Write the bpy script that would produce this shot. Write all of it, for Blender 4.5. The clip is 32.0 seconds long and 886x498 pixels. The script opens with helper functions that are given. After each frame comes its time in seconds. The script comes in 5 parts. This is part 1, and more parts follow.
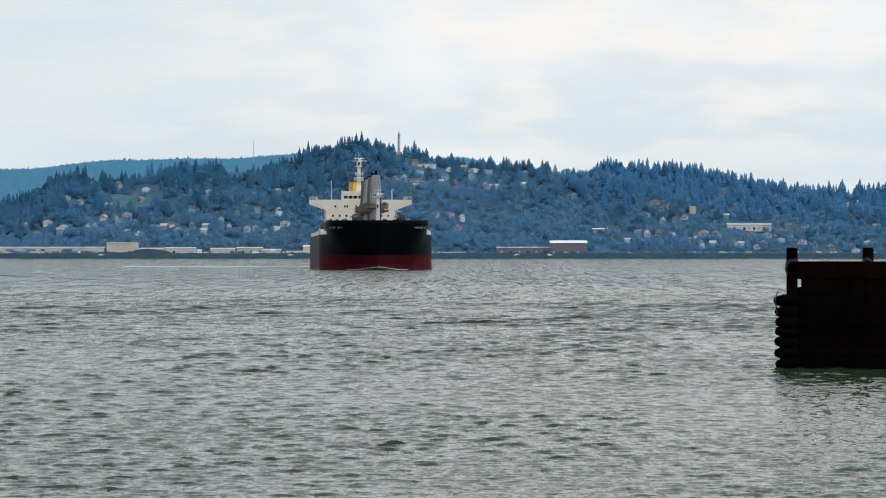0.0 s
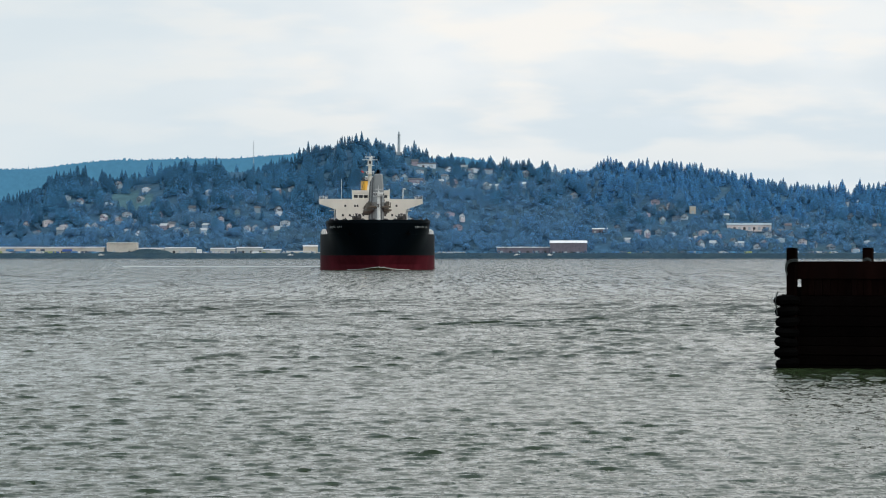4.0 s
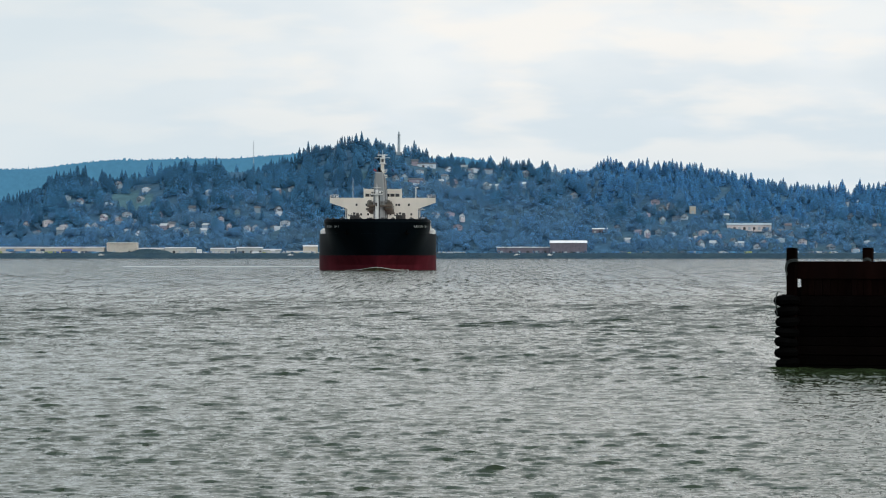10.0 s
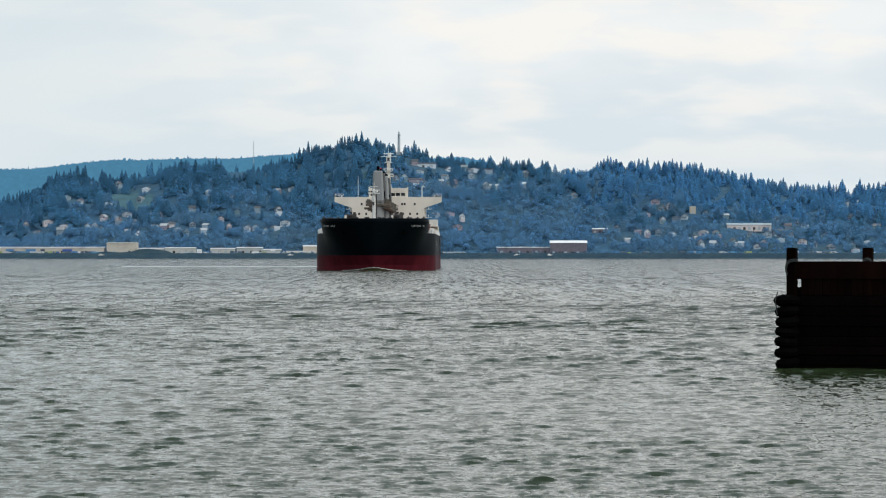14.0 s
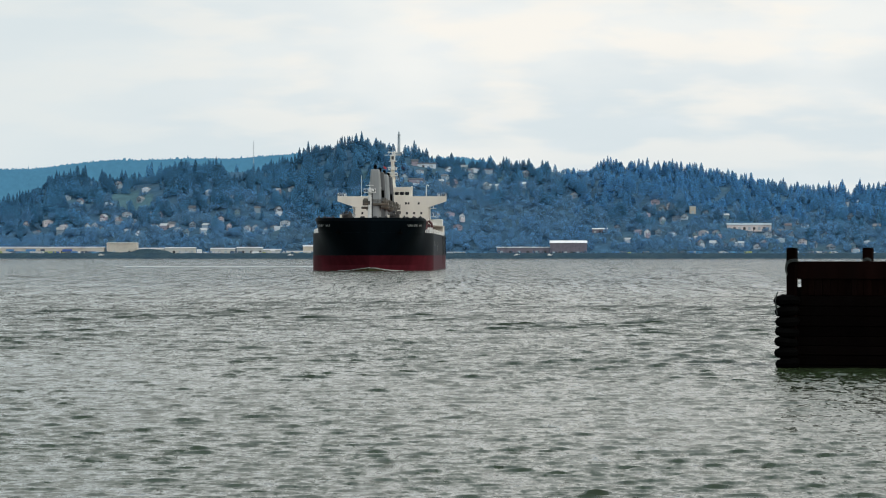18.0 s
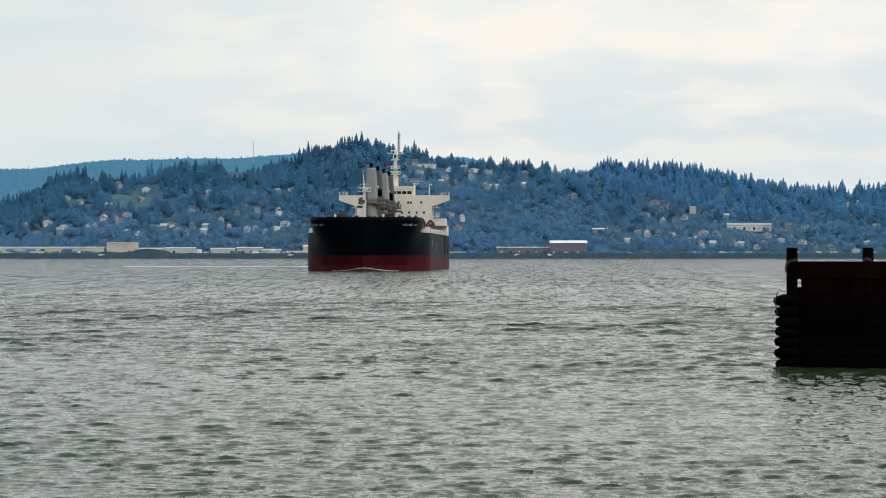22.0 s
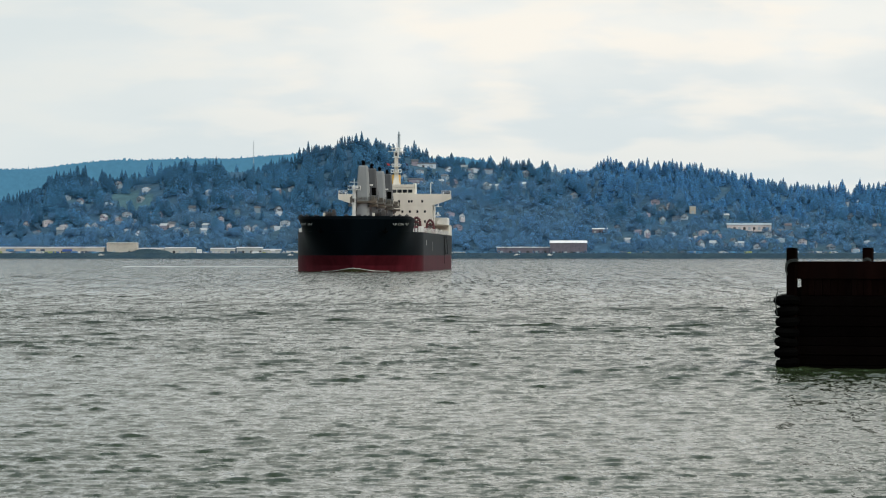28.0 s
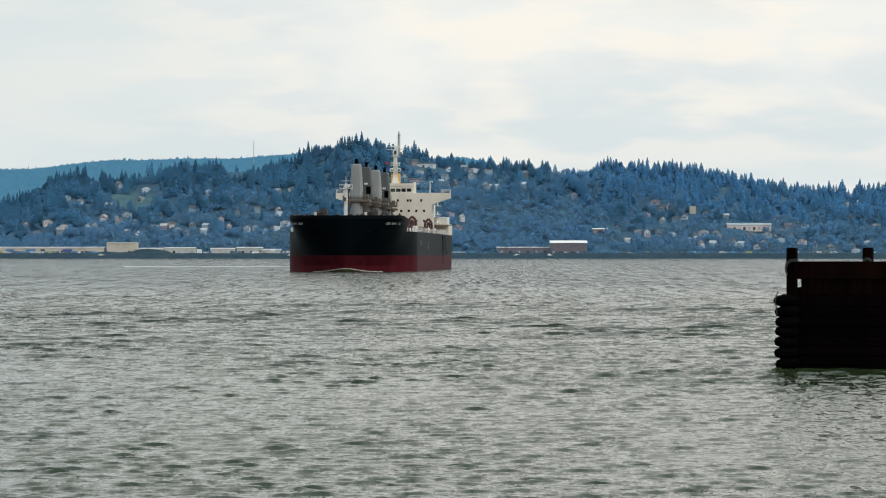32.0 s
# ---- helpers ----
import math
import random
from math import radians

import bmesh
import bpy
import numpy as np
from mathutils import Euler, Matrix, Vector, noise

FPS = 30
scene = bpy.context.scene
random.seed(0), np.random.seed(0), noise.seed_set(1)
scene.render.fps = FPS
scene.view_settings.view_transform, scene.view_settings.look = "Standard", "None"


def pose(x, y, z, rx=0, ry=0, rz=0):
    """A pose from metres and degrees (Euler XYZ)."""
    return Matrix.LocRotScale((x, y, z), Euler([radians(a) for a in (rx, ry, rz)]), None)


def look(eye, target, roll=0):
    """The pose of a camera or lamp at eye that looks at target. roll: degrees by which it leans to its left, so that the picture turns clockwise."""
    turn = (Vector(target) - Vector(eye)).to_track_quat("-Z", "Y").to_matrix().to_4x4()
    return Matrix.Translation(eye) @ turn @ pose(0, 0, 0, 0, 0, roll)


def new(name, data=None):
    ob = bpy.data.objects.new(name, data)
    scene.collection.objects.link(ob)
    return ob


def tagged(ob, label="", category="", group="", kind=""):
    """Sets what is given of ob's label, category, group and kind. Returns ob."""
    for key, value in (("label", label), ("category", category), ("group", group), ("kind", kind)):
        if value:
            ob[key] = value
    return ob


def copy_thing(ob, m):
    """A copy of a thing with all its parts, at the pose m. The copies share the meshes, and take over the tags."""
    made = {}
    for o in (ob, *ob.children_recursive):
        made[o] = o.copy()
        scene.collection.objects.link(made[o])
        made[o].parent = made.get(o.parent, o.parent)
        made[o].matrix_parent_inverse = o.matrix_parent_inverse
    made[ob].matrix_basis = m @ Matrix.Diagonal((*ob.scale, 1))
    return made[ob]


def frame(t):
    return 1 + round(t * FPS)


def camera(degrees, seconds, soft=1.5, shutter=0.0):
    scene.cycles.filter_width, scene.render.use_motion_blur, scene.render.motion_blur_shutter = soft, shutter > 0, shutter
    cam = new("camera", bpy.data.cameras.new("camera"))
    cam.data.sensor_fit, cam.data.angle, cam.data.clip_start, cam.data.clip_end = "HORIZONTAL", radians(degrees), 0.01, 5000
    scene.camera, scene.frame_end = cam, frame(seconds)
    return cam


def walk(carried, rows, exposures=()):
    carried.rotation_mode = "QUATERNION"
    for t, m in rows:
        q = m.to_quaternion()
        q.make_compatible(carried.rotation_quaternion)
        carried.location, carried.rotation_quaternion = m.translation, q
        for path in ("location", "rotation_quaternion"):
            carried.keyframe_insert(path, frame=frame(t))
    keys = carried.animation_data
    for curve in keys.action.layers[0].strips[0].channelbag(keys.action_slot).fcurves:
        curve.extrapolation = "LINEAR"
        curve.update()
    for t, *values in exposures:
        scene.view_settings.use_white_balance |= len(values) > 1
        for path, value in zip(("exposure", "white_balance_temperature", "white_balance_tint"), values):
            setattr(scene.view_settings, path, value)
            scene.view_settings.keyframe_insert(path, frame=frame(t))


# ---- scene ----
# The camera stands on a quay about four metres over the river and never moves.
cam = camera(15.665, 32.0, soft=1.1)
EYE = (0.0, 0.0, 4.0)
STAND = look(EYE, (0.0, 5700.0, 4.0 + 11.4))
# the picture warms a little from the middle of the clip on
walk(cam, [(0.0, STAND), (32.0, STAND)], [(0.0, 0.0, 6280, 11), (12.0, 0.0, 6280, 11), (20.0, 0.0, 6500, 10), (32.0, 0.0, 6600, 10)])

# Overcast daylight: a bright veil of cloud over a blue sky, a soft sun high behind the quay.
SUN_HEIGHT, SUN_TURN = 38.0, 118.0
world = bpy.data.worlds.new("sky")
scene.world = world
world.use_nodes = True
wn, wl = world.node_tree.nodes, world.node_tree.links
wn.clear()
sky = wn.new("ShaderNodeTexSky")
sky.sky_type, sky.sun_disc = "NISHITA", False
sky.sun_elevation, sky.sun_rotation = radians(SUN_HEIGHT), radians(SUN_TURN)
sky_light = wn.new("ShaderNodeBackground")
sky_light.inputs["Strength"].default_value = 0.07
cloud_light = wn.new("ShaderNodeBackground")
# the veil is pale at the horizon, bluer and brighter overhead
where_up, up, lift, tint = wn.new("ShaderNodeTexCoord"), wn.new("ShaderNodeSeparateXYZ"), wn.new("ShaderNodeMapRange"), wn.new("ShaderNodeValToRGB")
lift.inputs["To Min"].default_value, lift.inputs["To Max"].default_value = 1.15, 1.4
for e, (at, c) in zip(tint.color_ramp.elements, ((0.4, (0.90, 0.925, 0.89, 1)), (0.9, (0.70, 0.85, 1.0, 1)))):
    e.position, e.color = at, c
wl.new(where_up.outputs["Generated"], up.inputs[0])
wl.new(up.outputs["Z"], lift.inputs["Value"])
wl.new(up.outputs["Z"], tint.inputs[0])
wl.new(lift.outputs[0], cloud_light.inputs["Strength"])
wl.new(tint.outputs[0], cloud_light.inputs["Color"])
both = wn.new("ShaderNodeMixShader")
both.inputs[0].default_value = 0.8
wout = wn.new("ShaderNodeOutputWorld")
wl.new(sky.outputs[0], sky_light.inputs["Color"])
wl.new(sky_light.outputs[0], both.inputs[1])
wl.new(cloud_light.outputs[0], both.inputs[2])
wl.new(both.outputs[0], wout.inputs[0])

sun = new("sun", bpy.data.lights.new("sun", "SUN"))
sun.data.energy, sun.data.angle, sun.data.color = 1.5, radians(30), (1.0, 0.93, 0.82)
sun_way = Vector((math.sin(radians(SUN_TURN)) * math.cos(radians(SUN_HEIGHT)),
                  math.cos(radians(SUN_TURN)) * math.cos(radians(SUN_HEIGHT)), math.sin(radians(SUN_HEIGHT))))
sun.matrix_basis = look(sun_way * 200, (0, 0, 0))
scene.view_settings.exposure = 0.0


# ---- materials ----
def nodes_of(name):
    m = bpy.data.materials.new(name)
    m.use_nodes = True
    m.node_tree.nodes.clear()
    return m, m.node_tree.nodes, m.node_tree.links


def surface(name, colour, rough=0.6, metal=0.0, vary=0.25, size=1.0, bump=0.15, spot=None, spot_size=6.0,
            spot_from=0.55, by_object=0.0, island=0.0, stretch=(1, 1, 1), spec=0.5, soft_leaf=0.0, see_through=0.0):
    """A painted, wooden or earthy surface: colour with fine grain, broad stains of a second colour and relief."""
    m, n, l = nodes_of(name)
    out, bsdf = n.new("ShaderNodeOutputMaterial"), n.new("ShaderNodeBsdfPrincipled")
    bsdf.inputs["Roughness"].default_value, bsdf.inputs["Metallic"].default_value = rough, metal
    bsdf.inputs["Specular IOR Level"].default_value = spec
    where = n.new("ShaderNodeTexCoord")
    place = n.new("ShaderNodeMapping")
    place.inputs["Scale"].default_value = stretch
    l.new(where.outputs["Object"], place.inputs["Vector"])
    fine, broad = n.new("ShaderNodeTexNoise"), n.new("ShaderNodeTexNoise")
    for tex, s, d in ((fine, size, 5.0), (broad, size / spot_size, 3.0)):
        tex.inputs["Scale"].default_value, tex.inputs["Detail"].default_value = s, d
        l.new(place.outputs[0], tex.inputs["Vector"])
    grain = n.new("ShaderNodeMapRange")
    grain.inputs["From Min"].default_value, grain.inputs["From Max"].default_value = 0.25, 0.75
    grain.inputs["To Min"].default_value, grain.inputs["To Max"].default_value = 1 - vary, 1 + vary
    l.new(fine.outputs["Fac"], grain.inputs["Value"])
    mix = n.new("ShaderNodeMix")
    mix.data_type = "RGBA"
    second = spot or [c * 0.75 for c in colour]
    mix.inputs["A"].default_value, mix.inputs["B"].default_value = (*colour, 1), (*second, 1)
    ramp = n.new("ShaderNodeMapRange")
    ramp.inputs["From Min"].default_value, ramp.inputs["From Max"].default_value = spot_from - 0.1, spot_from + 0.15
    l.new(broad.outputs["Fac"], ramp.inputs["Value"])
    l.new(ramp.outputs[0], mix.inputs["Factor"])
    value = n.new("ShaderNodeVectorMath")
    value.operation = "SCALE"
    l.new(mix.outputs["Result"], value.inputs[0])
    amount = grain.outputs[0]
    for source, spread in (("object", by_object), ("island", island)):
        if spread:
            info = n.new("ShaderNodeObjectInfo" if source == "object" else "ShaderNodeNewGeometry")
            pick = n.new("ShaderNodeMapRange")
            pick.inputs["To Min"].default_value, pick.inputs["To Max"].default_value = 1 - spread, 1 + spread
            l.new(info.outputs["Random" if source == "object" else "Random Per Island"], pick.inputs["Value"])
            times = n.new("ShaderNodeMath")
            times.operation = "MULTIPLY"
            l.new(amount, times.inputs[0])
            l.new(pick.outputs[0], times.inputs[1])
            amount = times.outputs[0]
    l.new(amount, value.inputs["Scale"])
    l.new(value.outputs[0], bsdf.inputs["Base Color"])
    if bump:
        relief = n.new("ShaderNodeBump")
        relief.inputs["Strength"].default_value, relief.inputs["Distance"].default_value = bump, 0.3 / size
        l.new(fine.outputs["Fac"], relief.inputs["Height"])
        l.new(relief.outputs[0], bsdf.inputs["Normal"])
    if soft_leaf:
        # small leaves scatter light, so that a crown shades as a whole
        geo, part_own, crown = n.new("ShaderNodeNewGeometry"), n.new("ShaderNodeVectorMath"), n.new("ShaderNodeVectorMath")
        part_own.operation = "SCALE"
        part_own.inputs["Scale"].default_value = 1 - soft_leaf
        crown.operation, crown.inputs[1].default_value = "ADD", (0, -0.45 * soft_leaf, 0.8 * soft_leaf)
        unit = n.new("ShaderNodeVectorMath")
        unit.operation = "NORMALIZE"
        l.new(geo.outputs["Normal"], part_own.inputs[0])
        l.new(part_own.outputs[0], crown.inputs[0])
        l.new(crown.outputs[0], unit.inputs[0])
        l.new(unit.outputs[0], bsdf.inputs["Normal"])
        # thin leaves let half of the light through
        through_leaf, thin = n.new("ShaderNodeBsdfTranslucent"), n.new("ShaderNodeMixShader")
        thin.inputs[0].default_value = 0.45
        l.new(value.outputs[0], through_leaf.inputs["Color"])
        l.new(bsdf.outputs[0], thin.inputs[1])
        l.new(through_leaf.outputs[0], thin.inputs[2])
        # and crowns are part transparent, thinning their dark gaps in place of haze
        gap, crown_mix = n.new("ShaderNodeBsdfTransparent"), n.new("ShaderNodeMixShader")
        crown_mix.inputs[0].default_value = see_through
        l.new(thin.outputs[0], crown_mix.inputs[1])
        l.new(gap.outputs[0], crown_mix.inputs[2])
        l.new(crown_mix.outputs[0], out.inputs[0])
        return m
    l.new(bsdf.outputs[0], out.inputs[0])
    return m


def palette(name, colours, rough=0.7):
    """House paint: every house takes one of the colours, weathered a little."""
    m, n, l = nodes_of(name)
    out, bsdf = n.new("ShaderNodeOutputMaterial"), n.new("ShaderNodeBsdfPrincipled")
    bsdf.inputs["Roughness"].default_value = rough
    info, ramp, tex = n.new("ShaderNodeObjectInfo"), n.new("ShaderNodeValToRGB"), n.new("ShaderNodeTexNoise")
    tex.inputs["Scale"].default_value = 0.6
    where = n.new("ShaderNodeTexCoord")
    l.new(where.outputs["Object"], tex.inputs["Vector"])
    ramp.color_ramp.interpolation = "CONSTANT"
    while len(ramp.color_ramp.elements) < len(colours):
        ramp.color_ramp.elements.new(0.5)
    for i, c in enumerate(colours):
        ramp.color_ramp.elements[i].position, ramp.color_ramp.elements[i].color = i / len(colours), (*c, 1)
    l.new(info.outputs["Random"], ramp.inputs[0])
    dirt = n.new("ShaderNodeMapRange")
    dirt.inputs["To Min"].default_value, dirt.inputs["To Max"].default_value = 0.75, 1.15
    l.new(tex.outputs["Fac"], dirt.inputs["Value"])
    value = n.new("ShaderNodeVectorMath")
    value.operation = "SCALE"
    l.new(ramp.outputs[0], value.inputs[0])
    l.new(dirt.outputs[0], value.inputs["Scale"])
    l.new(value.outputs[0], bsdf.inputs["Base Color"])
    l.new(bsdf.outputs[0], out.inputs[0])
    return m


def water_material(name, chop, ripple, slope, fine, reach, rough=0.125, body=(0.015, 0.024, 0.010), near_body=(0.022, 0.034, 0.014)):
    """River water: silty and slightly green, a mirror of the sky, its facets tilted by chop, ripples and gusts."""
    m, n, l = nodes_of(name)
    out, bsdf = n.new("ShaderNodeOutputMaterial"), n.new("ShaderNodeBsdfPrincipled")
    bsdf.inputs["Base Color"].default_value = (*body, 1)
    bsdf.inputs["Roughness"].default_value, bsdf.inputs["IOR"].default_value = rough, 1.33
    where, normal = n.new("ShaderNodeTexCoord"), n.new("ShaderNodeNewGeometry")
    place, tex, gust = n.new("ShaderNodeMapping"), n.new("ShaderNodeTexNoise"), n.new("ShaderNodeMapRange")
    place.inputs["Scale"].default_value = (0.5, 0.35, 1)
    tex.inputs["Scale"].default_value, tex.inputs["Detail"].default_value = 0.07, 4.0
    gust.inputs["From Min"].default_value, gust.inputs["From Max"].default_value = 0.3, 0.7
    gust.inputs["To Min"].default_value, gust.inputs["To Max"].default_value = 0.45, 1.5
    l.new(where.outputs["Object"], place.inputs["Vector"])
    l.new(place.outputs[0], tex.inputs["Vector"])
    l.new(tex.outputs["Fac"], gust.inputs["Value"])
    # the open river is rougher than the water by the quay, and shows its near wave faces
    along, rough_by, lean, face = n.new("ShaderNodeSeparateXYZ"), n.new("ShaderNodeMapRange"), n.new("ShaderNodeMapRange"), n.new("ShaderNodeCombineXYZ")
    l.new(where.outputs["Object"], along.inputs[0])
    for node, low, high in ((rough_by, 0.5, 1.6), (lean, -0.045, -0.09)):
        node.inputs["From Min"].default_value, node.inputs["From Max"].default_value = 110.0, 460.0
        node.inputs["To Min"].default_value, node.inputs["To Max"].default_value = low, high
        l.new(along.outputs["Y"], node.inputs["Value"])
    # the far reach lies calmer under the other shore
    calm, lean_by = n.new("ShaderNodeMapRange"), n.new("ShaderNodeMath")
    calm.inputs["From Min"].default_value, calm.inputs["From Max"].default_value = 480.0, 2600.0
    calm.inputs["To Min"].default_value, calm.inputs["To Max"].default_value = 1.0, 0.42
    lean_by.operation = "MULTIPLY"
    l.new(along.outputs["Y"], calm.inputs["Value"])
    l.new(lean.outputs[0], lean_by.inputs[0])
    l.new(calm.outputs[0], lean_by.inputs[1])
    l.new(lean_by.outputs[0], face.inputs["Y"])
    windward, ruffle = n.new("ShaderNodeVectorMath"), n.new("ShaderNodeMath")
    l.new(normal.outputs["Normal"], windward.inputs[0])
    l.new(face.outputs[0], windward.inputs[1])
    ruffle.operation = "MULTIPLY"
    l.new(gust.outputs[0], ruffle.inputs[0])
    l.new(rough_by.outputs[0], ruffle.inputs[1])
    # the body colour is paler within 70 m, darker past 240 m
    body_by, body_mix = n.new("ShaderNodeMapRange"), n.new("ShaderNodeMix")
    body_by.inputs["From Min"].default_value, body_by.inputs["From Max"].default_value = 70.0, 240.0
    body_mix.data_type = "RGBA"
    body_mix.inputs["A"].default_value, body_mix.inputs["B"].default_value = (*near_body, 1), (*body, 1)
    l.new(along.outputs["Y"], body_by.inputs["Value"])
    l.new(body_by.outputs[0], body_mix.inputs["Factor"])
    l.new(body_mix.outputs["Result"], bsdf.inputs["Base Color"])
    # longer waves run on the open reach only
    open_reach = n.new("ShaderNodeMapRange")
    open_reach.inputs["From Min"].default_value, open_reach.inputs["From Max"].default_value = 220.0, 560.0
    l.new(along.outputs["Y"], open_reach.inputs["Value"])
    total = windward.outputs[0]
    for scale, stretch, tilt, detail in ((chop, (0.9, 0.13, 1), slope, 3.0), (ripple, (0.7, 0.22, 1), fine, 3.0), (chop * 0.45, (1.0, 0.06, 1), reach * 1.3, 2.0), (chop * 0.17, (2.4, 0.05, 1), reach * 1.3, 3.0)):
        place, tex, centre, flat, size = (n.new("ShaderNodeMapping"), n.new("ShaderNodeTexNoise"), n.new("ShaderNodeVectorMath"),
                                          n.new("ShaderNodeVectorMath"), n.new("ShaderNodeVectorMath"))
        place.inputs["Scale"].default_value = stretch
        tex.inputs["Scale"].default_value, tex.inputs["Detail"].default_value = scale, detail
        l.new(where.outputs["Object"], place.inputs["Vector"])
        l.new(place.outputs[0], tex.inputs["Vector"])
        centre.operation, centre.inputs[1].default_value = "SUBTRACT", (0.5, 0.5, 0.5)
        flat.operation, flat.inputs[1].default_value = "MULTIPLY", (tilt * 0.6, tilt, 0)
        size.operation = "SCALE"
        l.new(tex.outputs["Color"], centre.inputs[0])
        l.new(centre.outputs[0], flat.inputs[0])
        l.new(flat.outputs[0], size.inputs[0])
        # most facets lie nearly level, a few stand steep
        steep, strong = n.new("ShaderNodeMapRange"), n.new("ShaderNodeMath")
        steep.inputs["From Min"].default_value, steep.inputs["From Max"].default_value = 0.5, 0.68
        steep.inputs["To Min"].default_value, steep.inputs["To Max"].default_value = 0.5, 3.0
        strong.operation = "MULTIPLY"
        l.new(tex.outputs["Fac"], steep.inputs["Value"])
        l.new(steep.outputs[0], strong.inputs[0])
        l.new(open_reach.outputs[0] if scale < chop * 0.5 else ruffle.outputs[0], strong.inputs[1])
        l.new(strong.outputs[0], size.inputs["Scale"])
        both_ways = n.new("ShaderNodeVectorMath")
        l.new(total, both_ways.inputs[0])
        l.new(size.outputs[0], both_ways.inputs[1])
        total = both_ways.outputs[0]
    unit = n.new("ShaderNodeVectorMath")
    unit.operation = "NORMALIZE"
    l.new(total, unit.inputs[0])
    l.new(unit.outputs[0], bsdf.inputs["Normal"])
    l.new(bsdf.outputs[0], out.inputs[0])
    return m


def cloud_material(name):
    """The veil of cloud at the end of the view: pale blue gaps, white and cream banks."""
    m, n, l = nodes_of(name)
    out, glow = n.new("ShaderNodeOutputMaterial"), n.new("ShaderNodeEmission")
    where = n.new("ShaderNodeTexCoord")
    split = n.new("ShaderNodeSeparateXYZ")
    l.new(where.outputs["Object"], split.inputs[0])
    lift = n.new("ShaderNodeMapRange")
    lift.inputs["From Min"].default_value, lift.inputs["From Max"].default_value = 60.0, 330.0
    l.new(split.outputs["Z"], lift.inputs["Value"])
    base = n.new("ShaderNodeValToRGB")
    for e, (p, c) in zip(base.color_ramp.elements, ((0.0, (0.67, 0.755, 0.785, 1)), (1.0, (0.745, 0.805, 0.82, 1)))):
        e.position, e.color = p, c
    l.new(lift.outputs[0], base.inputs[0])
    colour = base.outputs[0]
    high_up = n.new("ShaderNodeMapRange")
    high_up.interpolation_type = "SMOOTHSTEP"
    high_up.inputs["From Min"].default_value, high_up.inputs["From Max"].default_value = 90.0, 300.0
    high_up.inputs["To Min"].default_value = 0.35
    l.new(split.outputs["Z"], high_up.inputs["Value"])
    for scale, stretch, low, high, tint, share in (
            (0.0024, (1, 1, 2.8), 0.38, 0.66, (0.90, 0.91, 0.875), 0.95),
            (0.0036, (1, 1, 4.2), 0.45, 0.60, (0.97, 0.925, 0.84), 0.75),
            (0.0120, (1, 1, 3.0), 0.50, 0.75, (0.78, 0.84, 0.87), 0.35)):
        place, tex, ramp, mix = (n.new("ShaderNodeMapping"), n.new("ShaderNodeTexNoise"), n.new("ShaderNodeMapRange"),
                                 n.new("ShaderNodeMix"))
        place.inputs["Scale"].default_value = stretch
        place.inputs["Location"].default_value = (310.0 * share, 0, 90.0)
        tex.inputs["Scale"].default_value, tex.inputs["Detail"].default_value = scale, 4.0
        tex.inputs["Roughness"].default_value = 0.45
        ramp.interpolation_type = "SMOOTHSTEP"
        ramp.inputs["From Min"].default_value, ramp.inputs["From Max"].default_value = low, high
        ramp.inputs["To Max"].default_value = share
        mix.data_type = "RGBA"
        l.new(where.outputs["Object"], place.inputs["Vector"])
        l.new(place.outputs[0], tex.inputs["Vector"])
        l.new(tex.outputs["Fac"], ramp.inputs["Value"])
        thick = n.new("ShaderNodeMath")
        thick.operation = "MULTIPLY"
        l.new(ramp.outputs[0], thick.inputs[0])
        l.new(high_up.outputs[0], thick.inputs[1])
        l.new(thick.outputs[0], mix.inputs["Factor"])
        l.new(colour, mix.inputs["A"])
        mix.inputs["B"].default_value = (*tint, 1)
        colour = mix.outputs["Result"]
    # the veil is greyer and more even to the west
    west, veil = n.new("ShaderNodeMapRange"), n.new("ShaderNodeMix")
    west.inputs["From Min"].default_value, west.inputs["From Max"].default_value, west.inputs["To Max"].default_value = 50.0, -650.0, 0.7
    west.interpolation_type = "SMOOTHSTEP"
    veil.data_type = "RGBA"
    veil.inputs["B"].default_value = (0.70, 0.775, 0.79, 1)
    l.new(split.outputs["X"], west.inputs["Value"])
    l.new(west.outputs[0], veil.inputs["Factor"])
    l.new(colour, veil.inputs["A"])
    l.new(veil.outputs["Result"], glow.inputs["Color"])
    l.new(glow.outputs[0], out.inputs[0])
    return m


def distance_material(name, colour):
    """A far wooded ridge at the end of the view, its haze painted as a blue glow."""
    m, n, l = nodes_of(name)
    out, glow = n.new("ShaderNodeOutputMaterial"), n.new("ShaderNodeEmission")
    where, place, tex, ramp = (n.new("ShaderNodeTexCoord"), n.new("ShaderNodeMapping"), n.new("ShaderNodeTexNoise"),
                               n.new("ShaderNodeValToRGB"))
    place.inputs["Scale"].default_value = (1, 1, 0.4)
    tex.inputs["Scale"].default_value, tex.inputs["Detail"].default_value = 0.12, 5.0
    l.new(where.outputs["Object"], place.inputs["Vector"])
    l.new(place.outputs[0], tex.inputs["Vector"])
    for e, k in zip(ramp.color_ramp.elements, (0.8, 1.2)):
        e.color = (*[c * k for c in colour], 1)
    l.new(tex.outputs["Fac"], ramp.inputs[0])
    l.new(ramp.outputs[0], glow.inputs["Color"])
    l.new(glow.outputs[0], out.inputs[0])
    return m


